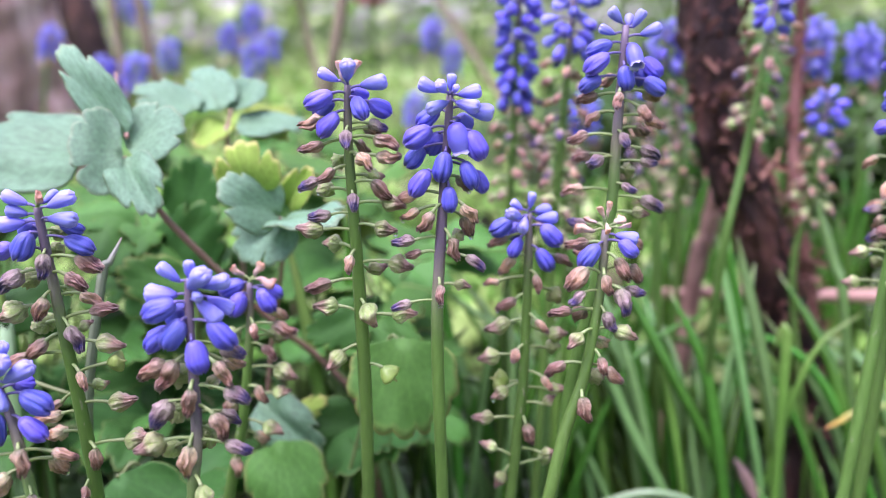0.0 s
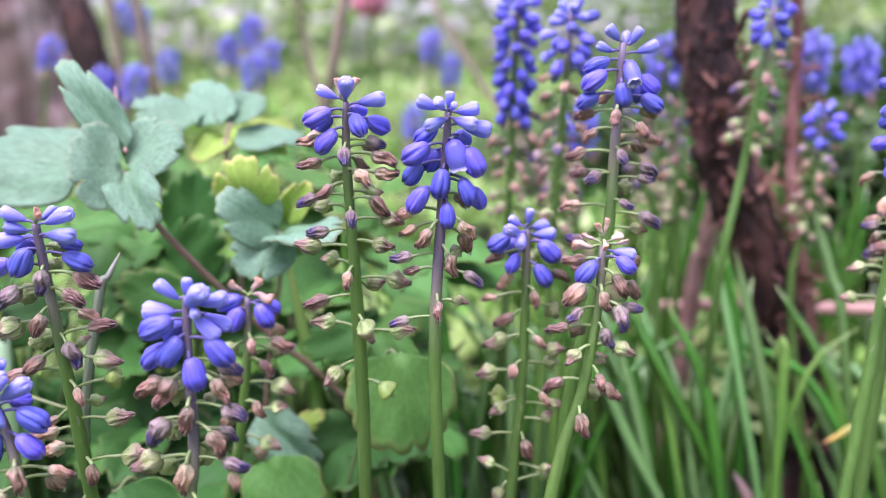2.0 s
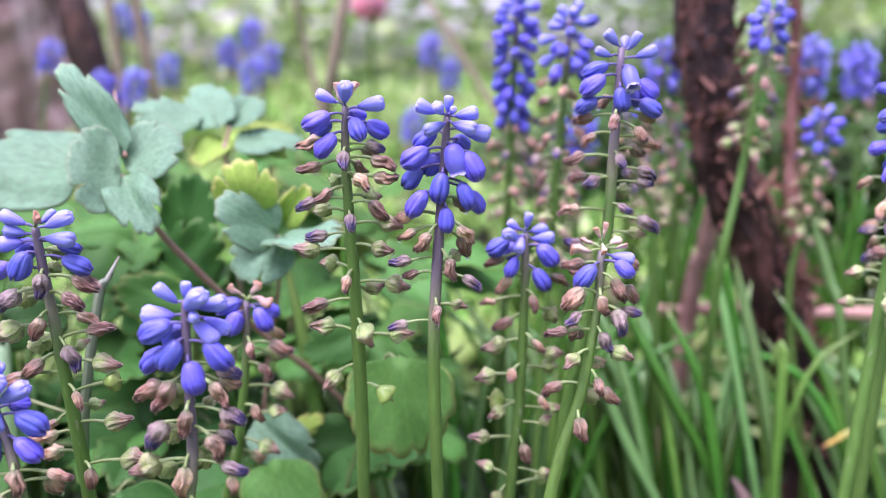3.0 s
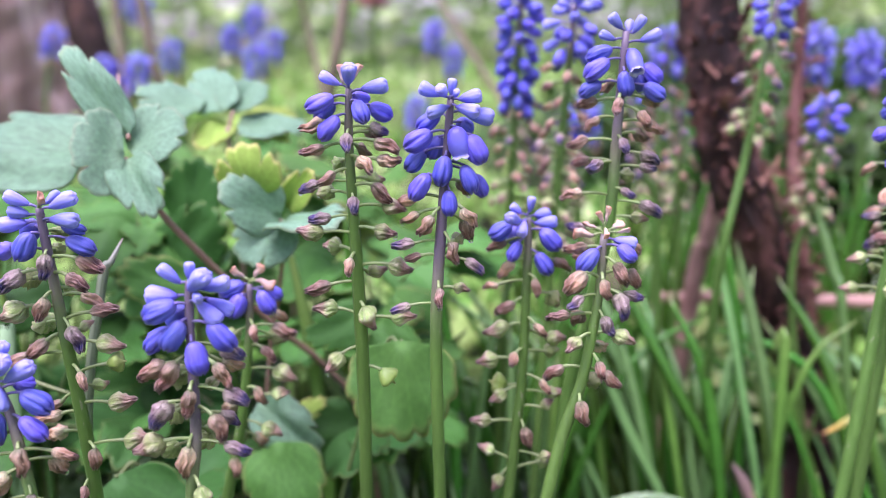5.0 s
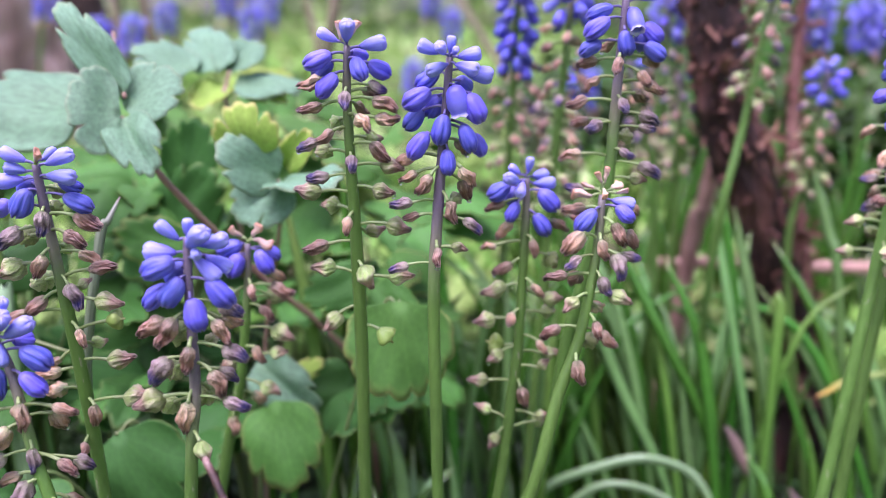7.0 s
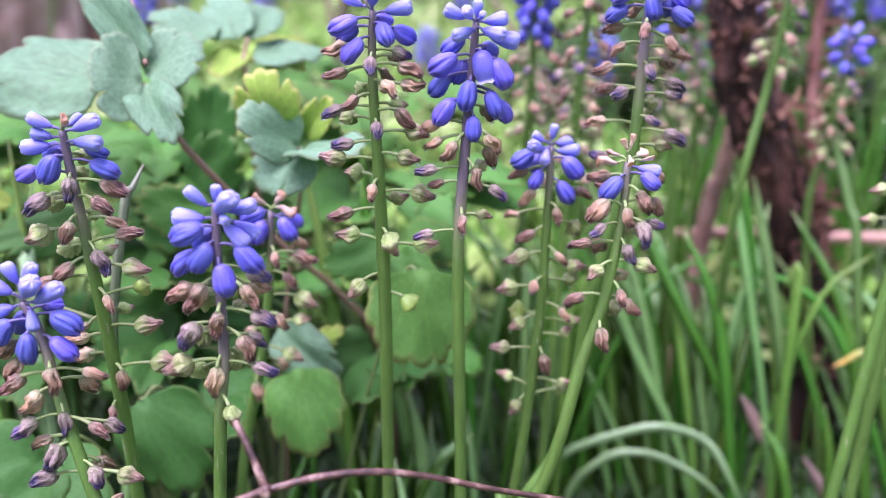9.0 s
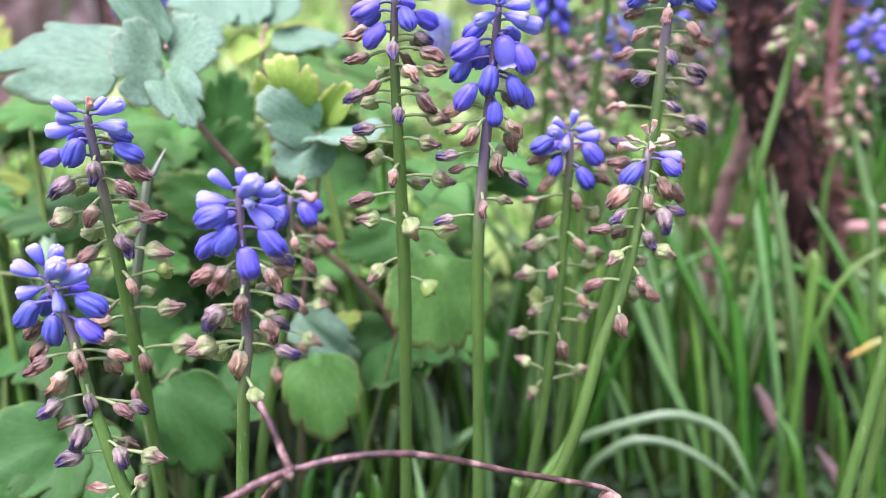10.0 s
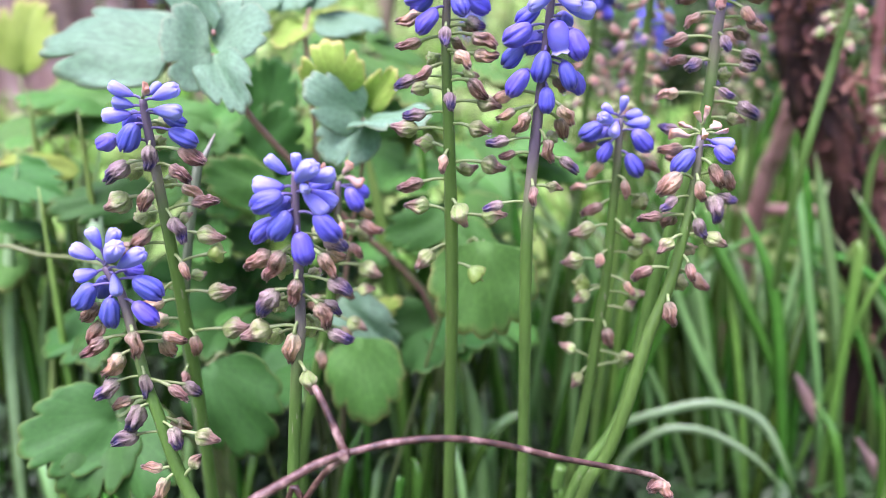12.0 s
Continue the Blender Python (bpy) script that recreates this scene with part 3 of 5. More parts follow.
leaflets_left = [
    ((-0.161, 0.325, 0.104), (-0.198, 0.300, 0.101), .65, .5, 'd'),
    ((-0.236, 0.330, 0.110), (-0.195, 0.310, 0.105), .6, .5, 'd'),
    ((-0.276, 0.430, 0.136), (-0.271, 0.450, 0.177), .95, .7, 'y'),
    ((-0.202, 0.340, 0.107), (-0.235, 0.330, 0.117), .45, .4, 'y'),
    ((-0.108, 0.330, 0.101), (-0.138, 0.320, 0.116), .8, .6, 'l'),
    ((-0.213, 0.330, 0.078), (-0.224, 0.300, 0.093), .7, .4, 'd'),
    ((-0.193, 0.400, 0.149), (-0.248, 0.390, 0.126), .7, .5, 'l'),
]
twig_right = [(-0.050, 0.164, 0.084), (-0.037, 0.167, 0.086), (-0.023, 0.171, 0.085), (-0.008, 0.176, 0.080), (0.008, 0.181, 0.073), (0.032, 0.188, 0.064), (0.037, 0.190, 0.061), (0.040, 0.190, 0.059)]
twig_left = [(-0.050, 0.164, 0.084), (-0.057, 0.160, 0.083), (-0.064, 0.155, 0.081), (-0.071, 0.150, 0.079), (-0.081, 0.142, 0.075)]
twig_up = [(-0.050, 0.164, 0.084), (-0.052, 0.166, 0.088), (-0.055, 0.169, 0.093), (-0.058, 0.172, 0.097), (-0.059, 0.174, 0.097)]
twig_down = [(-0.050, 0.164, 0.083), (-0.056, 0.166, 0.076), (-0.062, 0.168, 0.066), (-0.069, 0.170, 0.055)]
petiole_red = [(-0.119, 0.292, 0.167), (-0.110, 0.298, 0.146), (-0.098, 0.305, 0.127), (-0.078, 0.320, 0.096)]
petiole_up = [(-0.118, 0.295, 0.174), (-0.125, 0.310, 0.184), (-0.134, 0.330, 0.196)]
petiole_far = [(-0.096, 0.352, 0.163), (-0.097, 0.357, 0.171), (-0.0955, 0.360, 0.179)]
stalk_left = [(-0.220, 0.285, 0.089), (-0.192, 0.280, 0.089), (-0.166, 0.270, 0.091)]
arc_a = [(0.042, 0.372, -0.067), (0.061, 0.370, -0.042), (0.089, 0.368, -0.028), (0.112, 0.366, -0.022), (0.136, 0.366, -0.031), (0.149, 0.362, -0.049), (0.160, 0.358, -0.072)]
arc_b = [(0.065, 0.366, -0.062), (0.076, 0.365, -0.046), (0.090, 0.364, -0.037), (0.111, 0.362, -0.038), (0.136, 0.358, -0.051), (0.152, 0.354, -0.068)]
dead_pink = [(0.202, 0.390, -0.054), (0.211, 0.388, -0.068), (0.218, 0.387, -0.080), (0.222, 0.386, -0.092)]
dead_brown = [(0.161, 0.390, -0.014), (0.166, 0.389, -0.024), (0.172, 0.388, -0.036), (0.181, 0.385, -0.054)]
dead_orange = [(0.205, 0.385, 0.006), (0.213, 0.386, 0.009), (0.223, 0.387, 0.014), (0.243, 0.390, 0.017), (0.257, 0.395, 0.007)]
long_blades = [
    ([(0.150, 0.400, 0.084), (0.161, 0.390, 0.031), (0.176, 0.385, -0.036), (0.185, 0.380, -0.100)], 0.0052, "p"),
    ([(0.162, 0.400, 0.083), (0.174, 0.390, 0.032), (0.184, 0.385, -0.021), (0.193, 0.380, -0.100)], 0.0066, "p"),
    ([(0.2070, 0.4200, 0.1153), (0.2151, 0.4150, 0.0895), (0.2221, 0.4100, 0.0618), (0.245, 0.395, -0.100)], 0.0066, "p"),
    ([(0.107, 0.400, 0.066), (0.126, 0.390, 0.031), (0.149, 0.385, -0.015), (0.171, 0.380, -0.100)], 0.0070, "m"),
    ([(0.080, 0.390, 0.056), (0.103, 0.385, 0.005), (0.128, 0.380, -0.045), (0.142, 0.375, -0.100)], 0.0074, "p"),
    ([(0.226, 0.420, 0.019), (0.212, 0.410, -0.009), (0.207, 0.400, -0.045), (0.208, 0.390, -0.100)], 0.0060, "m"),
]
blade_grey = [(-0.1145, 0.2450, 0.1241), (-0.1129, 0.2490, 0.1317), (-0.1104, 0.2520, 0.1383), (-0.1077, 0.2560, 0.1454)]
stub = [(0.016, 0.243, 0.003), (0.015, 0.243, 0.016), (0.016, 0.243, 0.025)]
trunk_main = [(0.148, 0.470, 0.249), (0.153, 0.460, 0.200), (0.164, 0.455, 0.149), (0.188, 0.452, 0.096), (0.208, 0.455, 0.045), (0.232, 0.460, -0.010), (0.241, 0.460, -0.050)]
trunk_side = [(0.227, 0.530, 0.254), (0.228, 0.520, 0.199), (0.222, 0.500, 0.150), (0.221, 0.480, 0.104), (0.227, 0.465, 0.057), (0.236, 0.458, -0.005)]
trunk_low = [(0.178, 0.500, 0.118), (0.174, 0.505, 0.083), (0.171, 0.510, 0.058)]
rod = [(0.152, 0.530, 0.035), (0.200, 0.515, 0.041), (0.247, 0.500, 0.044), (0.299, 0.485, 0.048)]
stalk_a = [(-0.272, 0.730, 0.261), (-0.269, 0.730, 0.218), (-0.258, 0.720, 0.180)]
stalk_b = [(-0.315, 0.780, 0.265), (-0.310, 0.770, 0.204), (-0.300, 0.760, 0.157)]
stalk_c = [(-0.072, 0.620, 0.254), (-0.077, 0.620, 0.221), (-0.083, 0.610, 0.192)]
stalk_d = [(-0.135, 0.750, 0.263), (-0.125, 0.740, 0.214), (-0.114, 0.730, 0.179)]
stalk_e = [(0.003, 0.800, 0.235), (0.025, 0.780, 0.198), (0.051, 0.750, 0.160)]


columbine = thing("columbine", (-0.085, 0.33, SOIL_Z), "columbine with blue-green lobed leaves on reddish stalks", "plant", "columbine plants")
for row in leaflets_glaucous + leaflets_folded:
    leaflet(columbine, *row)
strand("petiole", petiole_red + [(-0.035, 0.345, 0.03), (-0.030, 0.35, SOIL_Z)], 1.25, 1.6, PETIOLE, columbine)
strand("petiole", petiole_up, 0.8, 0.5, PETIOLE, columbine)
strand("petiole", [(-0.064, 0.302, 0.142), (-0.066, 0.31, 0.12), (-0.078, 0.32, 0.05), (-0.085, 0.33, SOIL_Z)], 0.6, 1.2, PETIOLE, columbine)
strand("petiole", [(-0.130, 0.300, 0.168), (-0.122, 0.296, 0.167), (-0.118, 0.293, 0.166)], 0.5, 0.7, PETIOLE, columbine, 7)
back_columbine = thing("columbine", (-0.10, 0.37, SOIL_Z), "columbine with pale green leaves on brown stalks", "plant", "columbine plants")
for i, row in enumerate(leaflets_far_rosette):
    leaflet(back_columbine, *row, i % 3)
strand("petiole", [(-0.10, 0.37, SOIL_Z), (-0.095, 0.36, 0.08), *petiole_far], 1.4, 0.8, PETIOLE, back_columbine)
low_columbine = thing("columbine", (-0.07, 0.30, SOIL_Z), "low columbine leaves with round scalloped lobes", "plant", "columbine plants")
for i, row in enumerate(leaflets_low):
    leaflet(low_columbine, *row, i)
for a in ((-0.015, 0.278, 0.101), (-0.074, 0.289, 0.053), (-0.122, 0.262, 0.052), (-0.152, 0.245, 0.038)):
    strand("petiole", [a, Vector(a) * 0.8 + Vector((-0.015, 0.062, 0.0)), (-0.07 + a[0] * 0.2, 0.30, SOIL_Z)], 0.6, 1.0, PETIOLE_GREEN, low_columbine)
left_columbine = thing("columbine", (-0.24, 0.36, SOIL_Z), "columbine with yellow-green and dark green leaves", "plant", "columbine plants")
for i, row in enumerate(leaflets_left):
    leaflet(left_columbine, *row, i)
strand("petiole", [(-0.24, 0.36, SOIL_Z), (-0.262, 0.40, 0.08), (-0.276, 0.43, 0.136)], 1.2, 0.7, PETIOLE_GREEN, left_columbine)
strand("petiole", [(-0.24, 0.36, SOIL_Z), (-0.19, 0.34, 0.07), (-0.161, 0.325, 0.104)], 1.2, 0.7, PETIOLE_GREEN, left_columbine)

# leaves that fill the depth of the bed behind
r = random.Random(21)
for n, (cx, cy, reach, tall, count) in enumerate([(-0.14, 0.40, 0.07, 0.17, 26), (-0.04, 0.40, 0.07, 0.15, 24), (-0.25, 0.42, 0.08, 0.13, 20), (-0.10, 0.50, 0.10, 0.17, 26), (-0.28, 0.55, 0.12, 0.15, 24), (-0.035, 0.335, 0.035, 0.09, 9), (-0.19, 0.33, 0.06, 0.08, 14), (-0.09, 0.335, 0.05, 0.065, 17), (-0.14, 0.315, 0.05, 0.055, 14)]):
    bush = thing("columbine", (cx, cy, SOIL_Z), "columbine clump of lobed green leaves", "plant", "columbine plants")
    for i in range(count // 3 + 1):
        a = r.uniform(0, 6.28)
        d = reach * math.sqrt(r.random())
        joint = Vector((cx + d * math.cos(a), cy + 0.7 * d * math.sin(a), tall * r.uniform(0.35, 1.0)))
        strand("petiole", [(cx, cy, SOIL_Z), (cx + 0.3 * d * math.cos(a), cy + 0.2 * d * math.sin(a), joint.z * 0.6), joint], 1.1, 0.5, PETIOLE_GREEN, bush, 9)
        size = r.uniform(0.028, 0.045)
        # darker tints low down put the clump's own shade into the leaves
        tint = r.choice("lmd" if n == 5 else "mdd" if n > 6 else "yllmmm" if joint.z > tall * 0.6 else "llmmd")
        for k in (-1, 0, 1):
            b = a + k * r.uniform(0.9, 1.3)
            leaflet(bush, joint, joint + Vector((math.cos(b), math.sin(b), r.uniform(-0.4, 0.25))) * size, r.uniform(0.8, 1.15), r.uniform(0.05, 0.75), tint, None if n < 7 else k + 1, r.uniform(-0.4, 0.4))

# ---- grape hyacinths ----
scape_a = dict(path=[(-0.0283, 0.2380, 0.1966), (-0.0286, 0.2385, 0.1772), (-0.0270, 0.2393, 0.1412), (-0.0258, 0.2401, 0.1019), (-0.0256, 0.2410, 0.0516), (-0.0256, 0.2416, 0.0000), (-0.0257, 0.2421, -0.1030)], radii=(1.09, 2.48), florets=[])
scape_a["florets"].append(("dried", [(0.0,-171,1.9,38,180,80,5.9), (0.0,-16,2.7,65,0,62,5.2)]))
scape_a["florets"].append(("sterile", [(0.0,-86,2.9,26,-78,52,7.4), (0.3,-172,3.0,29,180,26,6.4), (1.7,-7,4.1,20,0,11,8.0)]))
scape_a["florets"].append(("bells", [(3.8,61,3.3,35,65,-19,7.7), (2.5,-148,5.0,2,180,-25,8.8), (5.0,155,5.3,2,147,-33,8.4), (4.2,-46,3.7,12,-49,-52,7.6), (5.0,20,6.5,-1,19,-31,7.8), (7.9,-139,4.0,-1,180,-53,8.8)]))
scape_a["florets"].append(("fading", [(11.6,20,6.4,0,35,-19,6.7), (12.2,-89,4.9,-9,-92,-52,6.3), (28.2,-173,9.6,-1,180,-23,6.9), (32.1,-81,5.0,0,-78,-44,6.1), (39.1,-173,6.9,-3,180,-9,7.2)]))
scape_a["florets"].append(("withered", [(10.9,164,8.0,6,180,-21,7.7), (16.3,-173,7.4,-10,180,-16,7.9), (15.7,-7,7.8,2,0,-21,8.0), (13.9,22,6.0,8,63,-20,7.0), (16.9,69,5.4,-10,56,-33,7.1), (20.5,-58,5.8,4,-40,-31,6.9), (21.5,-7,8.4,4,0,-8,7.3), (24.4,-149,5.1,-7,-148,-32,6.4), (29.7,-22,7.2,9,0,-46,7.9), (50.9,-104,5.0,-7,-107,-53,6.0), (60.7,-173,8.6,-5,180,-18,8.6)]))
scape_a["florets"].append(("capsules", [(22.1,118,6.9,-6,113,-23,7.6), (32.6,161,6.8,7,136,-13,7.7), (27.5,41,6.2,-5,43,-9,6.8), (36.2,-7,9.2,5,0,-8,7.4), (44.8,-173,9.7,4,180,2,8.5), (42.9,-22,6.9,2,0,-14,7.2), (51.4,147,6.6,13,142,-5,7.6), (55.3,-7,10.1,5,0,-17,7.8), (56.4,63,6.8,-25,25,5,6.7), (72.4,-173,7.6,22,180,1,8.0), (67.4,-72,6.4,3,0,-68,8.1), (73.2,-7,10.0,5,0,5,8.2), (82.7,-172,6.8,-21,180,-52,8.7)]))
scape_a["florets"].append(("green_capsules", [(89.8,-7,6.0,-11,0,-46,6.9)]))
scape_b = dict(path=[(0.0021, 0.2370, 0.1937), (0.0011, 0.2361, 0.1779), (-0.0011, 0.2342, 0.1430), (-0.0018, 0.2327, 0.1153), (-0.0000, 0.2300, 0.0592), (0.0012, 0.2283, 0.0000), (0.0023, 0.2268, -0.1030)], radii=(1.17, 2.27), florets=[])
scape_b["florets"].append(("sterile", [(0.0,-43,1.2,80,0,85,4.9), (0.5,-120,3.4,26,-111,33,5.5), (0.0,-67,3.0,20,-76,30,3.6), (0.0,-173,3.4,20,180,23,6.5), (0.5,-7,2.6,12,0,12,6.8), (2.8,-102,2.8,18,-151,-17,7.1), (1.7,-54,3.2,-5,-18,-11,7.1), (4.1,26,5.0,2,0,-12,8.9)]))
scape_b["florets"].append(("bells", [(5.8,143,4.0,21,180,-37,8.0), (9.5,-153,5.6,1,180,-32,9.3), (11.2,136,3.5,-5,125,-55,8.3), (14.2,163,7.5,-13,162,-47,8.1), (7.4,33,4.1,7,65,-25,8.2), (10.0,-21,7.1,-1,0,-69,9.3), (15.2,-97,3.3,-22,180,-80,9.0), (25.2,-152,6.3,31,180,-56,9.2), (18.5,-26,5.9,-7,0,-69,8.8), (19.3,14,9.9,-22,49,-56,8.4), (24.8,-63,3.6,-35,0,-89,7.8)]))
scape_b["florets"].append(("open_bell", [(8.3,-54,3.3,8,0,-77,9.3)]))
scape_b["florets"].append(("withered", [(24.5,42,5.6,-6,51,-39,7.6), (29.7,166,8.9,3,159,-34,7.4), (33.1,-173,7.2,-9,180,-28,6.2), (32.2,-133,5.1,-27,180,-57,7.4), (29.7,-25,6.7,-22,0,-51,7.2), (34.0,19,7.3,-25,31,-62,7.4), (47.9,-173,5.5,4,180,-17,5.3), (39.3,-46,5.0,-42,0,-73,7.3), (55.5,-86,4.9,-14,-86,-58,6.0)]))
scape_b["florets"].append(("fading", [(42.9,-173,8.0,-5,180,-9,7.2), (47.7,-7,8.1,-7,0,-35,7.2), (63.1,-173,8.2,-2,180,-20,6.6)]))
scape_b["florets"].append(("capsules", [(47.3,26,6.4,39,65,-5,7.0), (58.6,-7,5.0,12,0,-7,5.3)]))
scape_c = dict(path=[(0.0291, 0.2620, 0.1523), (0.0293, 0.2600, 0.1358), (0.0282, 0.2554, 0.0956), (0.0273, 0.2542, 0.0852), (0.0238, 0.2500, 0.0463), (0.0190, 0.2470, 0.0000), (0.0136, 0.2437, -0.1030)], radii=(1.35, 2.26), florets=[])
scape_c["florets"].append(("sterile", [(0.0,-27,2.1,75,0,82,5.3), (0.0,-172,2.6,33,180,38,4.7), (0.6,-137,3.8,-3,-131,21,7.7), (0.6,-116,2.9,-4,-108,-32,6.5), (0.2,41,3.4,6,46,-3,7.5), (1.0,-8,2.5,-21,0,5,7.7)]))
scape_c["florets"].append(("bells", [(3.9,-173,6.0,15,180,-32,8.3), (4.9,148,4.2,6,101,-41,8.7), (6.4,-140,4.3,-19,-145,-58,7.3), (4.5,-32,5.1,12,0,-47,9.3), (10.8,-42,4.0,-12,0,-57,8.8)]))
scape_c["florets"].append(("withered", [(6.8,162,7.6,-16,180,-20,7.4), (14.7,149,5.3,-9,180,-52,7.9), (21.7,-173,9.8,-7,180,-11,5.7), (19.7,-65,5.1,0,-60,-71,6.4), (12.7,14,9.7,-15,16,-28,7.5), (27.6,-172,4.3,-26,180,-29,7.9), (34.6,-51,4.8,-14,-40,-36,6.0), (45.9,-123,5.5,2,-109,-28,5.9), (55.1,-23,6.7,-11,-36,-41,5.9), (70.2,-53,4.9,-48,0,-73,8.1)]))
scape_c["florets"].append(("capsules", [(25.7,14,9.0,-10,54,-44,8.4), (37.1,-173,5.6,-4,180,-20,9.3), (38.7,15,9.6,-31,0,9,7.0), (50.6,-173,8.9,11,180,-17,7.8), (46.9,15,8.7,-8,49,-6,7.4), (59.7,-173,5.6,-15,180,-39,7.0), (61.3,14,9.5,-12,17,-2,7.3), (67.0,-7,7.9,-1,0,41,5.1), (72.8,-173,9.1,5,180,1,7.6), (87.9,-172,7.9,33,180,25,6.7), (89.0,-170,5.2,-46,180,-65,6.9), (83.7,-7,9.1,-9,0,1,5.7), (90.8,12,10.3,10,58,-18,7.7)]))
scape_c["florets"].append(("green_capsules", [(59.7,144,5.9,-12,180,14,6.9)]))
scape_d = dict(path=[(0.0515, 0.2430, 0.1513), (0.0501, 0.2389, 0.1327), (0.0453, 0.2331, 0.1059), (0.0391, 0.2291, 0.0877), (0.0333, 0.2240, 0.0635), (0.0283, 0.2225, 0.0458), (0.0213, 0.2215, 0.0301), (0.0128, 0.2208, -0.0150), (0.0093, 0.2200, -0.0600), (0.0073, 0.2195, -0.1030)], radii=(1.35, 2.39), florets=[])
scape_d["florets"].append(("dried", [(0.0,-147,3.9,78,180,65,4.0), (0.0,-57,4.4,82,0,83,4.8), (0.0,133,3.3,24,138,13,4.9), (0.0,-173,3.3,-5,180,7,6.6), (0.0,-97,3.5,41,-92,-23,4.1), (0.0,33,4.3,18,50,9,5.7), (0.0,-7,3.9,11,0,13,4.4)]))
scape_d["florets"].append(("sterile", [(1.8,-7,3.1,2,0,-10,7.4)]))
scape_d["florets"].append(("bells", [(4.1,-132,3.8,0,-180,-56,9.1), (3.6,-33,4.9,6,-19,-36,7.1)]))
scape_d["florets"].append(("withered", [(4.5,15,8.5,7,39,-33,8.3), (4.5,150,5.1,-4,180,-5,7.8), (6.3,149,5.4,-29,126,-1,6.3), (7.2,-41,4.7,-17,0,-57,8.5), (12.7,14,9.1,3,14,-49,7.5), (14.5,-154,6.7,28,180,-50,9.3), (12.2,-95,5.0,-11,-33,-69,6.5), (25.7,-173,8.2,0,-180,-5,7.8), (26.4,132,4.9,-5,116,-40,7.7), (35.8,54,6.3,-18,67,-29,8.4), (37.6,-45,4.6,-37,-53,-62,5.9), (43.2,20,7.0,-24,0,-40,7.7), (43.6,161,6.8,-2,180,-33,7.4), (51.2,-93,4.4,-21,0,-75,8.6)]))
scape_d["florets"].append(("fading", [(19.6,-154,6.0,4,-155,-33,6.6), (17.2,-25,6.1,-9,0,-72,9.3), (17.2,15,8.7,-17,0,-16,6.8), (23.7,-66,4.1,-27,0,-62,7.5)]))
scape_d["florets"].append(("capsules", [(32.0,-7,6.5,3,0,-24,8.2), (32.0,-132,6.9,4,-155,-41,6.6), (45.1,67,8.2,-38,45,-21,8.3)]))
scape_e = dict(path=[(0.0585, 0.2620, 0.2138), (0.0572, 0.2598, 0.1844), (0.0553, 0.2572, 0.1469), (0.0454, 0.2541, 0.0984), (0.0409, 0.2520, 0.0640), (0.0352, 0.2470, 0.0410), (0.0205, 0.2420, 0.0150), (0.0130, 0.2370, -0.0300), (0.0090, 0.2330, -0.1030)], radii=(1.27, 2.44), florets=[])
scape_e["florets"].append(("sterile", [(0.9,-169,2.2,51,180,48,5.8), (0.9,54,2.9,19,80,36,5.2), (1.2,-7,2.4,17,0,58,6.1), (2.6,-173,3.4,0,180,22,5.4), (4.0,-7,4.9,13,0,21,7.0)]))
scape_e["florets"].append(("bells", [(5.8,-173,4.2,7,180,-24,8.7), (8.8,-154,5.9,0,180,-39,9.3), (9.7,18,7.3,-7,0,-40,8.3), (11.1,-91,3.4,-22,0,-81,7.9), (13.2,22,5.9,-9,59,-32,8.6), (16.9,-7,7.3,1,0,-31,8.1), (16.0,-173,7.0,0,180,-33,7.8)]))
scape_e["florets"].append(("open_bell", [(6.5,-56,3.2,14,-76,-54,8.4)]))
scape_e["florets"].append(("withered", [(15.4,103,5.2,-9,128,-28,6.6), (21.4,162,7.3,-6,180,-11,7.1), (19.8,-106,5.6,-8,-109,-49,6.8), (20.5,15,8.4,-3,30,-24,7.9), (23.2,-25,6.5,-18,-41,-41,6.3), (28.6,14,9.4,-1,0,-31,8.1), (27.7,-173,6.2,4,180,-41,6.3), (35.1,-173,9.4,4,180,-19,7.5), (33.2,20,6.6,7,40,-22,8.0), (42.1,164,8.0,6,152,-18,6.7), (53.2,-173,10.1,6,180,-9,7.5)]))
scape_e["florets"].append(("fading", [(33.2,-87,4.8,-4,-65,-41,6.1), (38.4,-7,7.9,-3,0,-23,7.5), (42.1,-151,5.5,4,-141,-18,7.1), (43.4,-7,7.9,2,0,-8,6.1), (50.9,-66,4.6,10,-48,-20,5.8), (54.8,-7,9.2,-4,0,-26,8.7), (64.3,163,7.4,-6,180,12,7.0)]))
scape_e["florets"].append(("capsules", [(46.2,56,7.2,-7,47,-14,8.0), (60.5,-7,6.8,3,0,-5,6.1)]))
scape_f = dict(path=[(-0.1157, 0.2200, 0.1635), (-0.1154, 0.2211, 0.1507), (-0.1146, 0.2231, 0.1272), (-0.1130, 0.2260, 0.0877), (-0.1127, 0.2280, 0.0592), (-0.1124, 0.2304, 0.0000), (-0.1122, 0.2325, -0.1030)], radii=(1.21, 2.44), florets=[])
scape_f["florets"].append(("dried", [(0.0,-58,3.4,24,-55,35,5.5)]))
scape_f["florets"].append(("sterile", [(0.9,-171,3.0,35,180,23,7.4), (0.0,70,2.4,17,64,26,5.6), (1.2,-7,3.4,22,0,24,8.4), (2.9,-173,3.0,14,180,12,6.1), (4.3,-34,4.8,18,0,-5,8.0), (4.6,-173,4.0,1,180,-6,8.5)]))
scape_f["florets"].append(("bells", [(4.3,27,5.1,-15,34,-26,6.8), (7.7,146,4.2,20,136,-21,9.3), (8.6,-133,3.8,23,180,-60,9.3), (12.9,169,11.6,1,151,-22,9.3), (8.9,-6,6.7,-2,0,-28,8.8)]))
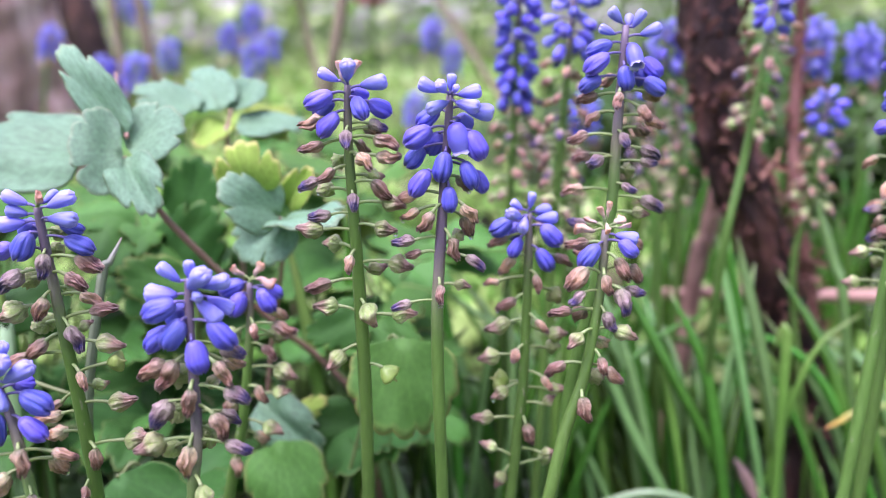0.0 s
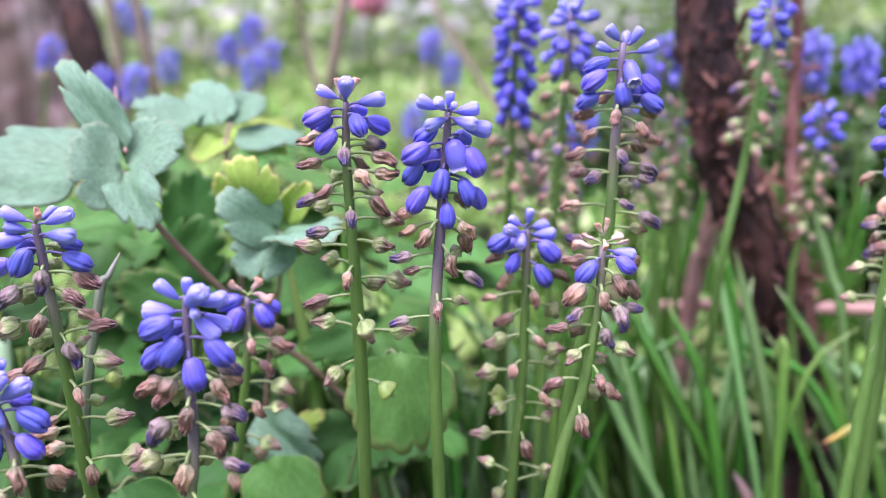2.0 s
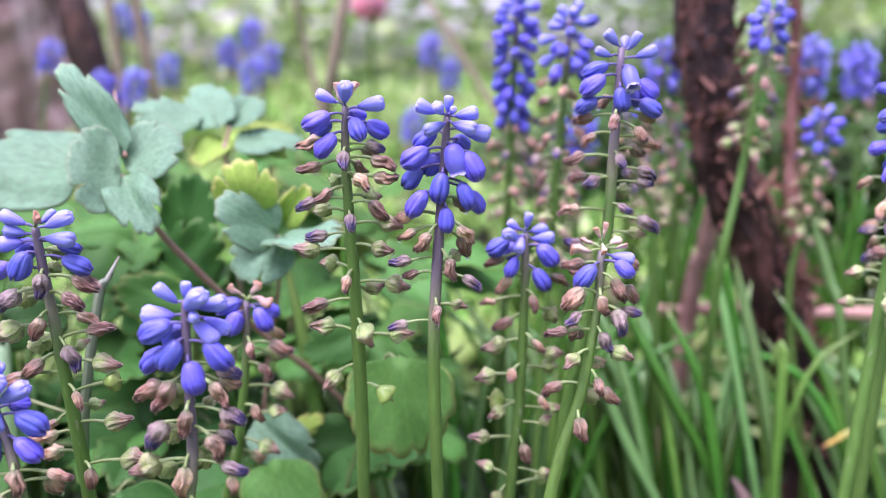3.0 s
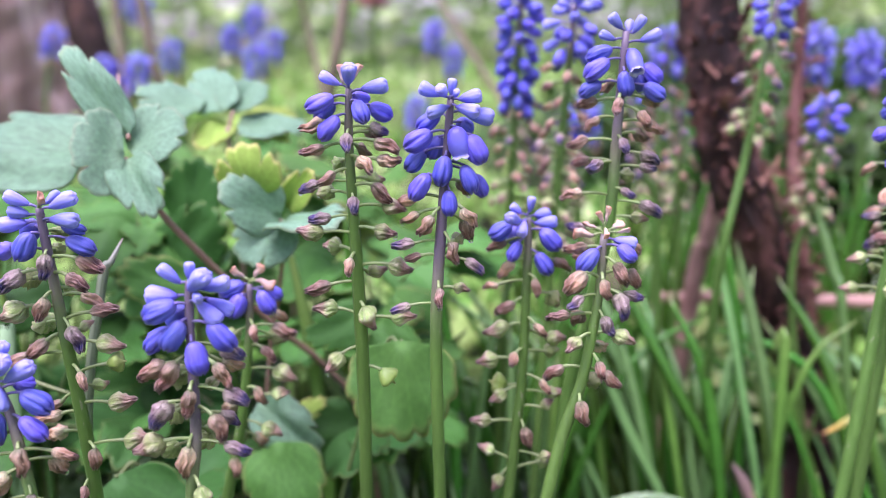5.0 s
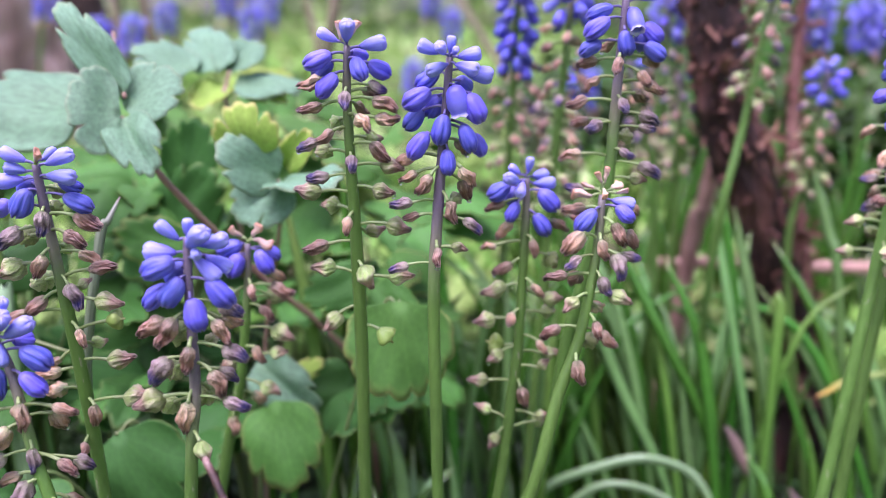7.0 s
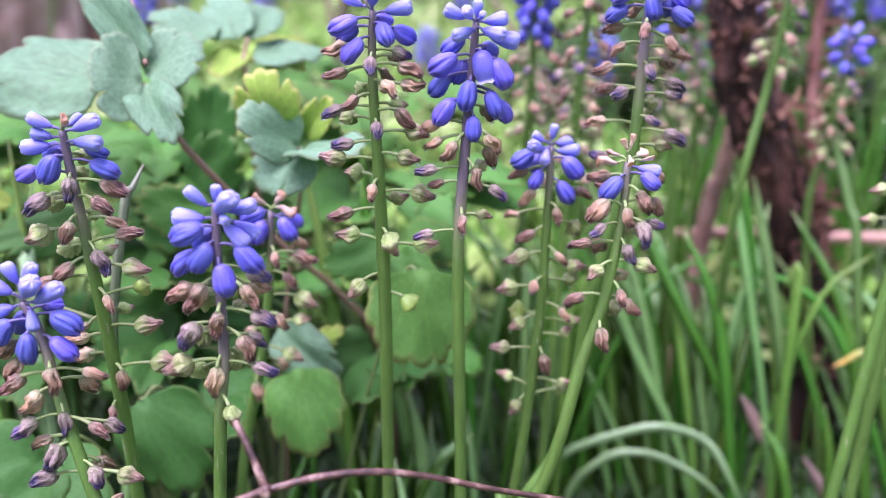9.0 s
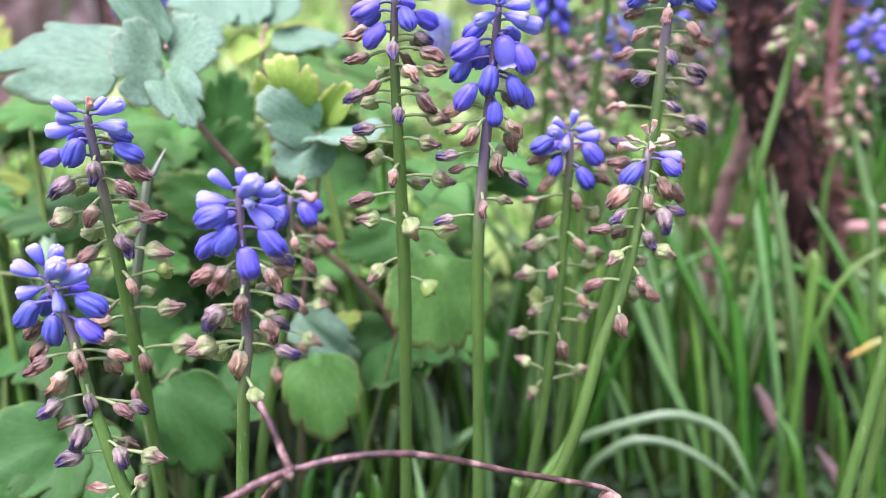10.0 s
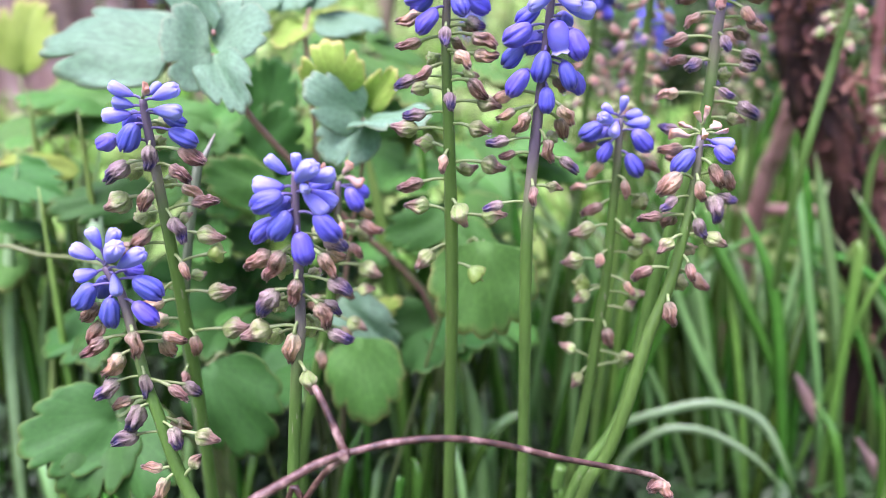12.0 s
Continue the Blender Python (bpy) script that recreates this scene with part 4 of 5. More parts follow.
scape_f["florets"].append(("fading", [(12.9,-71,5.0,-1,180,-82,7.7), (19.2,-160,7.5,-1,180,-35,9.3), (33.7,-37,5.1,-33,0,-69,8.5)]))
scape_f["florets"].append(("capsules", [(7.4,70,5.4,-12,97,-23,7.1), (13.8,100,6.2,-7,93,-18,6.7), (21.9,156,8.2,-7,136,-14,9.3), (25.5,90,6.0,-14,79,-24,6.4), (31.0,-173,9.4,2,180,-28,9.3), (36.1,144,8.7,-13,139,-18,9.3), (38.4,60,5.5,-21,55,19,5.2), (42.7,-6,9.7,3,0,-11,8.6), (57.8,44,5.4,-17,61,-12,5.7), (63.9,-6,9.8,5,0,7,9.0), (79.3,-7,13.0,13,0,4,9.3)]))
scape_f["florets"].append(("withered", [(15.1,-6,8.5,0,0,-29,8.4), (20.1,-30,6.9,3,-16,-30,7.3), (27.6,20,6.6,1,0,-31,7.5), (35.6,-7,10.1,19,0,10,8.4), (25.5,-123,4.0,-23,180,-66,7.4), (39.4,-172,5.8,-25,180,-40,8.8), (46.2,171,14.1,-10,180,-21,7.5), (50.0,-44,6.0,-10,-52,-44,6.2), (59.5,-171,5.8,-36,180,-27,5.3), (67.0,-151,5.4,8,180,-15,9.1), (74.5,164,8.0,-6,148,-22,9.3), (77.2,-44,5.9,-7,180,-89,7.2), (90.0,-126,4.5,-44,-72,-21,5.4)]))
scape_f["florets"].append(("green_capsules", [(53.9,-7,12.5,21,0,8,6.0)]))
scape_g = dict(path=[(-0.0666, 0.1970, 0.1492), (-0.0668, 0.1957, 0.1378), (-0.0663, 0.1928, 0.1112), (-0.0668, 0.1918, 0.1015), (-0.0685, 0.1900, 0.0847), (-0.0737, 0.1848, 0.0000), (-0.0769, 0.1816, -0.1030)], radii=(1.12, 2.11), florets=[])
scape_g["florets"].append(("sterile", [(0.8,-39,1.0,79,0,84,4.8), (1.1,-173,2.1,10,180,41,7.0), (1.5,-72,2.7,-5,-31,39,8.6), (2.3,-7,3.5,3,0,15,7.7), (4.6,-173,2.9,8,180,3,8.3), (3.8,-47,3.8,23,-60,-15,4.6), (6.1,-42,4.1,20,0,-46,8.2), (5.3,28,4.7,-4,0,-30,7.6)]))
scape_g["florets"].append(("bells", [(6.9,-137,4.1,21,180,-26,9.3), (8.4,127,4.1,-12,137,-33,9.3), (10.7,-116,3.0,9,180,-59,9.3), (11.2,160,7.2,-23,180,-43,9.3), (11.2,-24,6.3,5,0,-49,9.3), (14.3,-70,3.2,-31,0,-76,9.3)]))
scape_g["florets"].append(("fading", [(16.9,18,7.5,-15,0,-26,7.3), (29.0,-7,8.3,-5,0,-28,7.5), (33.4,-156,6.5,11,180,-54,9.3), (36.6,21,6.3,-6,36,-44,7.2), (44.2,-7,7.9,-3,0,-22,7.6)]))
scape_g["florets"].append(("withered", [(19.3,18,8.2,-27,32,-26,6.8), (19.3,-22,7.4,-18,0,-56,7.8), (20.0,-142,4.4,-17,180,-58,9.3), (22.7,164,8.0,-7,180,-27,9.0), (27.1,-86,4.4,-17,180,-79,7.4), (34.2,-26,6.1,-15,0,-67,7.8), (40.7,-119,5.2,-55,180,-78,9.2)]))
scape_g["florets"].append(("capsules", [(25.5,127,8.0,-20,132,-29,9.2), (29.5,74,6.1,-19,64,1,5.7), (35.0,144,8.3,-22,127,-39,9.3), (40.7,70,6.9,-35,121,-45,9.3), (43.9,-173,8.2,0,180,-24,9.3), (44.7,155,8.0,-23,139,-31,9.3), (53.8,-56,5.9,-9,0,-75,7.1)]))
scape_h = dict(path=[(-0.0670, 0.2610, 0.1283), (-0.0685, 0.2612, 0.1072), (-0.0721, 0.2615, 0.0805), (-0.0743, 0.2617, 0.0690), (-0.0816, 0.2620, 0.0372), (-0.0869, 0.2622, 0.0000), (-0.0942, 0.2625, -0.1030)], radii=(1.28, 2.37), florets=[])
scape_h["florets"].append(("dried", [(0.0,-169,2.7,53,180,34,5.4), (0.0,-10,3.0,48,0,58,5.3), (0.0,-42,4.3,26,0,-21,6.7)]))
scape_h["florets"].append(("bells", [(1.7,-171,2.6,41,180,-24,9.3), (5.2,-131,3.9,29,180,-68,9.3), (2.1,-34,4.6,3,0,-61,9.2), (2.1,23,5.7,-2,47,-40,8.1)]))
scape_h["florets"].append(("withered", [(7.3,17,8.5,-27,34,-39,7.2), (13.1,-67,5.4,-5,-66,-52,6.0), (15.9,-7,8.4,6,0,-26,8.7), (23.0,-30,6.1,4,-17,-41,6.8), (40.2,-42,6.7,21,0,-63,7.2), (57.5,25,5.9,-30,55,-40,7.7), (45.9,136,6.7,-19,140,-42,9.1), (62.3,-114,5.8,-61,0,-85,8.0)]))
scape_h["florets"].append(("capsules", [(16.9,17,8.5,-25,39,-26,6.9), (21.2,18,7.0,6,60,2,6.0), (32.3,-7,9.8,4,0,-30,9.1), (44.7,-7,10.9,16,0,6,6.6), (52.8,-7,7.6,-13,0,-26,8.1), (15.9,159,7.4,-33,133,-30,8.8)]))
scape_i = dict(path=[(-0.1232, 0.1984, 0.1195), (-0.1185, 0.1966, 0.1102), (-0.1129, 0.1921, 0.0853), (-0.1107, 0.1909, 0.0784), (-0.1010, 0.1860, 0.0500), (-0.0750, 0.1800, 0.0000), (-0.0483, 0.1738, -0.1030)], radii=(1.29, 2.29), florets=[])
scape_i["florets"].append(("sterile", [(0.0,-103,5.8,83,180,68,6.3), (0.0,-20,5.2,71,0,62,7.4), (0.0,-169,3.3,50,180,26,7.4), (0.0,-44,4.5,34,-42,46,9.3), (1.1,-30,5.6,20,0,32,9.3), (1.4,-173,2.9,-6,180,-15,6.8), (2.3,-46,3.8,15,-62,-59,6.2)]))
scape_i["florets"].append(("bells", [(3.2,34,4.1,13,75,-21,7.0), (4.1,142,4.7,-16,136,-50,9.3), (5.9,-154,5.9,4,180,-48,9.3), (5.0,-21,7.7,18,0,-36,9.3), (8.7,-128,3.3,-5,180,-84,9.3), (10.6,-32,4.9,3,0,-45,8.7)]))
scape_i["florets"].append(("withered", [(12.3,166,9.1,-8,180,-41,8.2), (15.7,167,10.0,-17,180,-57,8.9), (21.7,-173,8.0,-5,180,-40,9.3), (18.7,-62,5.9,9,0,-88,8.1), (20.8,-6,9.1,2,0,-19,7.1), (24.3,18,7.1,1,74,-54,8.2), (26.1,-143,4.3,-2,180,-52,9.3), (41.1,162,7.5,-13,180,-28,7.2), (34.8,-18,8.6,-4,-18,-26,7.0), (64.0,-173,4.2,3,180,5,6.3), (65.0,-137,4.0,-17,180,-61,8.6), (47.4,28,5.4,-31,93,-49,9.2)]))
scape_i["florets"].append(("fading", [(33.9,-172,7.7,-12,180,-38,9.3), (29.6,-54,4.2,-40,180,-87,7.6), (42.9,-135,3.9,9,180,-63,9.3), (52.0,-173,7.7,-4,180,-21,8.5), (35.7,12,10.5,-10,41,-46,7.2), (48.4,-34,5.6,0,0,-78,7.5)]))
scape_i["florets"].append(("capsules", [(52.0,-7,10.1,4,0,-20,7.3), (68.4,-12,6.6,58,0,60,5.9)]))
background = [
    ((0.036, 0.388, 0.234), (0.034, 0.388, 0.138), (0.029, 0.388, -0.100)),
    ((0.056, 0.354, 0.226), (0.051, 0.350, 0.138), (0.042, 0.341, -0.100)),
    ((0.137, 0.500, 0.214), (0.139, 0.500, 0.118), (0.141, 0.500, -0.100)),
    ((0.154, 0.380, 0.231), (0.137, 0.375, 0.086), (0.155, 0.428, -0.100)),
    ((0.260, 0.570, 0.219), (0.262, 0.570, 0.138), (0.266, 0.570, -0.100)),
    ((0.321, 0.620, 0.213), (0.330, 0.620, 0.109), (0.344, 0.620, -0.100)),
    ((0.2082, 0.4320, 0.1774), (0.1983, 0.4240, 0.0669), (0.2226, 0.3944, -0.1000)),
    ((0.1641, 0.2800, 0.2039), (0.1604, 0.2720, 0.1289), (0.1315, 0.2428, -0.1000)),
    ((0.1849, 0.2950, 0.2115), (0.1726, 0.2870, 0.1244), (0.1496, 0.2541, -0.1000)),
]
background += [  # far ones, out of the sharp zone
    ((-0.393, 0.820, 0.217), (-0.406, 0.820, 0.164), (-0.456, 0.820, -0.100)),
    ((-0.209, 0.900, 0.241), (-0.219, 0.900, 0.141), (-0.237, 0.900, -0.100)),
    ((-0.185, 0.880, 0.214), (-0.195, 0.880, 0.142), (-0.223, 0.880, -0.100)),
    ((-0.249, 0.950, 0.221), (-0.251, 0.950, 0.137), (-0.257, 0.950, -0.100)),
    ((-0.186, 0.800, 0.201), (-0.192, 0.800, 0.143), (-0.214, 0.800, -0.100)),
    ((-0.295, 0.700, 0.189), (-0.300, 0.700, 0.146), (-0.322, 0.700, -0.100)),
    ((-0.266, 0.700, 0.192), (-0.273, 0.700, 0.146), (-0.303, 0.700, -0.100)),
    ((-0.286, 0.850, 0.204), (-0.292, 0.850, 0.133), (-0.309, 0.850, -0.100)),
]
background += [
    ((-0.350, 0.900, 0.256), (-0.351, 0.900, 0.190), (-0.353, 0.900, -0.100)),
    ((-0.012, 0.900, 0.226), (-0.015, 0.900, 0.160), (-0.026, 0.900, -0.100)),
    ((0.010, 0.900, 0.199), (0.010, 0.900, 0.128), (0.011, 0.900, -0.100)),
    ((-0.028, 0.800, 0.151), (-0.028, 0.800, 0.092), (-0.030, 0.800, -0.100)),
    ((0.106, 0.600, 0.164), (0.107, 0.600, 0.113), (0.107, 0.600, -0.100)),
    ((-0.366, 1.000, 0.255), (-0.371, 1.000, 0.195), (-0.395, 1.000, -0.100)),
]
spent = [
    ((0.0971, 0.4200, 0.1821), (0.1183, 0.4200, 0.1042), (0.131, 0.420, -0.100)),
    ((0.1400, 0.4700, 0.1722), (0.1457, 0.4700, 0.0772), (0.149, 0.470, -0.100)),
    ((0.0613, 0.4300, 0.1709), (0.0688, 0.4300, 0.0984), (0.073, 0.430, -0.100)),
]

scape(**scape_a, label="grape hyacinth with a few violet bells over brown spent florets", violet=16)
scape(**scape_b, label="grape hyacinth with deep blue bells and a dark purple stem", violet=62)
scape(**scape_c, label="short grape hyacinth with small blue crown over seed capsules", violet=14)
scape(**scape_d, label="slanting grape hyacinth with a dried peach-coloured crown", violet=12)
scape(**scape_e, label="tall grape hyacinth with violet crown and spent brown florets", violet=42)
scape(**scape_f, label="leaning grape hyacinth with violet crown and brown spent florets", violet=30)
scape(**scape_g, label="grape hyacinth with a pale violet crown and withered capsules", violet=52)
scape(**scape_h, label="grape hyacinth going over, with dried tip and few bells", violet=16)
scape(**scape_i, label="low leaning grape hyacinth with a star-shaped violet crown", violet=24)
for i, (tip, mid, foot) in enumerate(background):
    if i == 0:
        far_scape(tip, mid, foot, "grape hyacinth in full deep blue flower", i, 40, 24, 8, 0.05)
    elif i in (1, 2):
        far_scape(tip, mid, foot, "grape hyacinth with violet crown over withered florets", i, 15, 40, 7, 0.02, loose=0.3)
    elif i in (3, 6):
        far_scape(tip, mid, foot, "grape hyacinth with few bells over spent florets", i, 9, 24, 5, 0.012)
    elif i in (7, 8):
        far_scape(tip, mid, foot, "leaning grape hyacinth with blue bells and spent florets", i, 14, 24, 6, 0.03, (1.6, 2.6))
    elif i in (4, 5):
        far_scape(tip, mid, foot, "grape hyacinth in full pale blue flower further back", i, 40, 8, 12, 0.028, loose=0.55)
    else:
        far_scape(tip, mid, foot, "grape hyacinth in blue flower further back", i, 22, 8, 7, 0.022, loose=0.35)

for i, (tip, mid, foot) in enumerate(spent):
    far_scape(tip, mid, foot, "grape hyacinth quite over, with beige spent florets", 60 + i, 1, 26, 0, 0.002)

# ---- strap leaves of the grape hyacinths ----


def blade_mesh(line, width, mat, seed=0, gutter=0.35):
    """A strap leaf along the points, channelled, tapering to its tip, thin but solid."""
    bm = bmesh.new()
    uv = bm.loops.layers.uv.new("map")
    rings, n = [], len(line)
    for i, p in enumerate(line):
        t = i / (n - 1)
        d = (line[min(i + 1, n - 1)] - line[max(i - 1, 0)]).normalized()
        flat = d.cross(Vector((math.sin(seed), math.cos(seed), 0.25))).normalized()
        up = flat.cross(d)
        w = 0.5 * width * (0.75 + 0.5 * t if t < 0.5 else 1.0) * min(1.0, ((1 - t) * 3.0 + 0.02)) ** 0.75
        g = gutter * w
        cross = [(-1, g), (-0.5, 0.1 * g), (0, -0.25 * g), (0.5, 0.1 * g), (1, g), (0.5, 0.1 * g - 2.5e-4), (0, -0.25 * g - 4e-4), (-0.5, 0.1 * g - 2.5e-4)]
        rings.append([bm.verts.new(p + flat * c * w + up * h) for c, h in cross])
    for i, (a, b) in enumerate(zip(rings, rings[1:])):
        for k in range(8):
            f = bm.faces.new((a[k], a[(k + 1) % 8], b[(k + 1) % 8], b[k]))
            for loop, (kk, ii) in zip(f.loops, ((k, i), (k + 1, i), (k + 1, i + 1), (k, i + 1))):
                loop[uv].uv = (abs(kk - 4) / 4, ii / (n - 1))
    bm.faces.new(rings[0])
    bm.faces.new(rings[-1])
    bmesh.ops.recalc_face_normals(bm, faces=bm.faces)
    return mesh_of(bm, mat, "blade")


r = random.Random(8)


def tuft(cx, cy, count, reach, back, label, low=1.0, mat=BLADE):
    """A tuft of strap leaves that fan out sideways and lean back, the longest about as high as the eye sees over them."""
    root = thing("grape_hyacinth_leaves", (cx, cy, SOIL_Z), label, "leaves", "tufts of strap leaves")
    lean = r.gauss(-0.55, 0.3) if cx > 0.05 else r.gauss(-0.1, 0.4)
    for i in range(round(count * (0.58 if low == 1 and cx > 0.05 else 0.8 if low == 1 and cx < -0.15 else 0.52 if low == 1 else 0.45))):
        foot = Vector((cx + r.gauss(0, 0.012), cy + r.gauss(0, 0.012), SOIL_Z - 0.010))
        out = Vector(((lean + r.gauss(0, 0.4)) * reach, back * r.uniform(0.1, 1.4), 0))
        top = (0.205 - 0.335 * (foot.y + out.y)) * (r.uniform(0.75, 1.15) if r.random() < 0.6 else r.uniform(1.15, 1.7)) - (1 - low) * 0.25
        h = top - foot.z
        droop = r.random() ** 3 * 0.4
        pts = [foot, foot + out * 0.22 + Vector((0, 0, h * 0.38)), foot + out * 0.54 + Vector((0, 0, h * 0.74)), foot + out + Vector((0, 0, h * (1 - droop)))]
        part("blade", blade_mesh(glide(pts, 13), r.uniform(0.0048, 0.0076), r.choice((BLADE_PALE, BLADE_PALE, BLADE_YOUNG)) if r.random() < 0.40 else mat, r.uniform(-0.9, 0.9), r.uniform(0.2, 0.5)), root)
    return root


for cx, cy, count, back in [(0.07, 0.405, 28, 0.05), (0.105, 0.40, 30, 0.06), (0.14, 0.405, 32, 0.06), (0.165, 0.39, 20, 0.05), (0.255, 0.39, 8, 0.05), (0.125, 0.44, 26, 0.05),
                           (0.285, 0.43, 10, 0.05), (0.035, 0.37, 22, 0.03), (-0.01, 0.36, 20, 0.03), (-0.05, 0.345, 14, 0.02), (0.055, 0.41, 22, 0.04), (-0.22, 0.33, 18, 0.04), (-0.27, 0.36, 18, 0.04), (0.29, 0.48, 10, 0.03)]:
    tuft(cx, cy, count, 0.085, back, "tuft of long narrow green strap leaves")
for cx, cy, count in [(-0.015, 0.31, 20), (0.015, 0.32, 20), (0.05, 0.40, 14), (0.09, 0.415, 14), (0.20, 0.345, 12), (-0.20, 0.275, 10), (-0.04, 0.30, 16), (-0.085, 0.305, 12), (-0.13, 0.30, 12)]:
    tuft(cx, cy, count, 0.03, 0.045, "low tuft of dark green strap leaves at the stem feet", 0.62 if cx < 0 else 0.42)


for cx, cy, count in [(-0.07, 0.268, 10), (-0.03, 0.265, 10), (-0.11, 0.262, 9), (-0.155, 0.262, 9)]:
    tuft(cx, cy, count, 0.03, 0.03, "short tuft of dark green strap leaves on the soil", 0.38)


def tall_tuft(cx, cy, count, tall):
    root = thing("tall_grass", (cx, cy, SOIL_Z), "tuft of tall upright green grass further back", "grass", "tall grass tufts")
    for i in range(count):
        foot = Vector((cx + r.gauss(0, 0.03), cy + r.gauss(0, 0.03), SOIL_Z - 0.010))
        out = Vector((r.gauss(0, 0.04), r.gauss(0, 0.04), 0))
        h = tall * r.uniform(0.5, 1.1) - SOIL_Z
        part("blade", blade_mesh(glide([foot, foot + out * 0.3 + Vector((0, 0, h * 0.5)), foot + out + Vector((0, 0, h))], 9), r.uniform(0.005, 0.009), BLADE, r.uniform(-0.9, 0.9), 0.4), root)


for cx, cy, tall in [(0.20, 0.62, 0.15), (0.33, 0.66, 0.15), (0.30, 0.85, 0.20), (0.12, 0.66, 0.12), (0.38, 1.05, 0.26), (0.16, 0.58, 0.13), (0.31, 0.56, 0.08), (0.41, 0.64, 0.09)]:
    tall_tuft(cx, cy, 20, tall)
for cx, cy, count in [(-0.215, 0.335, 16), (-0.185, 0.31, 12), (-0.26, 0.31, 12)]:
    tuft(cx, cy, count, 0.03, 0.02, "tuft of pale narrow strap leaves beside the columbine", 1.0, BLADE_PAINTED_SHEEN)
arching = thing("grape_hyacinth_leaves", (0.06, 0.37, SOIL_Z), "two arching strap leaves with a pale sheen painted in", "leaves", "tufts of strap leaves")
part("blade", blade_mesh(glide([(0.035, 0.39, SOIL_Z)] + arc_a, 31), 0.0072, BLADE_PAINTED_SHEEN, 0.3, 0.3), arching)
part("blade", blade_mesh(glide([(0.055, 0.365, SOIL_Z)] + arc_b, 31), 0.0062, BLADE_PAINTED_SHEEN, 0.3, 0.3), arching)
upright = thing("grape_hyacinth_leaves", (0.185, 0.383, SOIL_Z), "long upright strap leaves, most with sheen painted in pale", "leaves", "tufts of strap leaves")
for k, (pts, wide, tint) in enumerate(long_blades):
    top = Vector(pts[0]) + (Vector(pts[0]) - Vector(pts[1])) * 0.5
    part("blade", blade_mesh(glide([*pts[::-1], top], 25), wide, {"p": BLADE_PALE, "y": BLADE_YOUNG, "m": BLADE}[tint], 0.5 - 0.25 * k, 0.4), upright)
grey = thing("grass", (-0.1170, 0.2400, SOIL_Z), "single narrow grey-green grass leaf standing up", "grass")
part("blade", blade_mesh(glide([(-0.1170, 0.2400, SOIL_Z), (-0.1182, 0.2395, 0.03), (-0.1184, 0.2390, 0.085)] + blade_grey[1:], 27), 0.0036, BLADE_GREY, -0.7, 0.35), grey)
cut = thing("cut_stem", (0.012, 0.243, SOIL_Z), "pale cut-off flower stem", "stem")
strand("stem", [(0.012, 0.243, SOIL_Z - 0.005), *stub], 2.4, 2.2, STEM, cut)

for pts, wide, text, mat in ((dead_pink, 0.0085, "pinkish withered strap leaf among the green ones", BLADE_PINK), (dead_brown, 0.0085, "brown withered strap leaf standing up", BLADE_PINK), (dead_orange, 0.005, "strap leaf yellowing to orange at its tip", BLADE_DRY)):
    foot = (pts[-1][0], pts[-1][1], SOIL_Z)
    old = thing("withered_leaf", foot, text, "leaf", "withered leaves")
    part("blade", blade_mesh(glide([foot] + pts[::-1], 17), wide, mat, 0.4, 0.5), old)

# ---- dry twig ----
twig = thing("dry_twig", (-0.050, 0.164, 0.084), "thin dry reddish-brown forked twig lying across the stems", "twig")
strand("branch", twig_right, 1.08, 0.7, TWIG, twig, 45, 0.12)
strand("branch", twig_left, 1.15, 1.35, TWIG, twig, 25, 0.12)
strand("branch", twig_up, 1.15, 0.9, TWIG, twig, 21, 0.2)
strand("branch", twig_down + [(-0.092, 0.185, SOIL_Z)], 1.0, 0.8, TWIG, twig, 25, 0.12)
bm = bmesh.new()
bmesh.ops.create_icosphere(bm, subdivisions=3, radius=0.0019)
for v in bm.verts:
    v.co *= 1 + 0.35 * noise.noise(v.co * 900)
part("knot", mesh_of(bm, TWIG, "knot"), twig, Matrix.Translation((-0.0500, 0.1638, 0.0838)))
for k, (dx, dz) in enumerate(((-0.004, -0.0032), (0.0005, -0.001), (-0.0025, -0.001))):
    part("dry_scale", KINDS["withered"][2][k], twig, along((0.0385, 0.190, 0.060), (dx, -0.001, dz), 0.005, 1.2, k))

# ---- shrub stem with peeling bark, and rods ----


def flake(at, way, size, curl, seed, wide=0.34, sway=0.22):
    """A curled strip of loose bark."""
    q = Vector(way).normalized()
    side = q.cross(Vector((0.3, -1, 0.2))).normalized()
    out = side.cross(q)
    line = [Vector(at) + q * size * t + out * curl * size * t * t + side * sway * size * math.sin(5 * t + seed) for t in [i / 6 for i in range(7)]]
    return blade_mesh(line, size * wide, SHRED, seed, 0.9)


shrub = thing("shrub_stem", (0.228, 0.46, SOIL_Z), "old shrub stem with dark reddish shredding bark", "shrub")
for name, pts, r0, r1 in (("trunk", trunk_main + [(0.226, 0.462, SOIL_Z - 0.03)], 20, 15.5), ("limb", trunk_side, 3.2, 5.5), ("shoot", trunk_low + [(0.162, 0.52, SOIL_Z)], 6.5, 7)):
    part(name, mesh_of(tube(glide([(pts[0][0] - 0.02, pts[0][1] + 0.04, pts[0][2] + 0.25)] + list(pts) if name != "shoot" else pts, 130), lambda t: (r0 + (r1 - r0) * t) * 0.70e-3, 40, 0.0, None, 3, True, 0.55), {"trunk": BARK, "limb": SHRED, "shoot": ROD}[name], name), shrub)
r = random.Random(31)
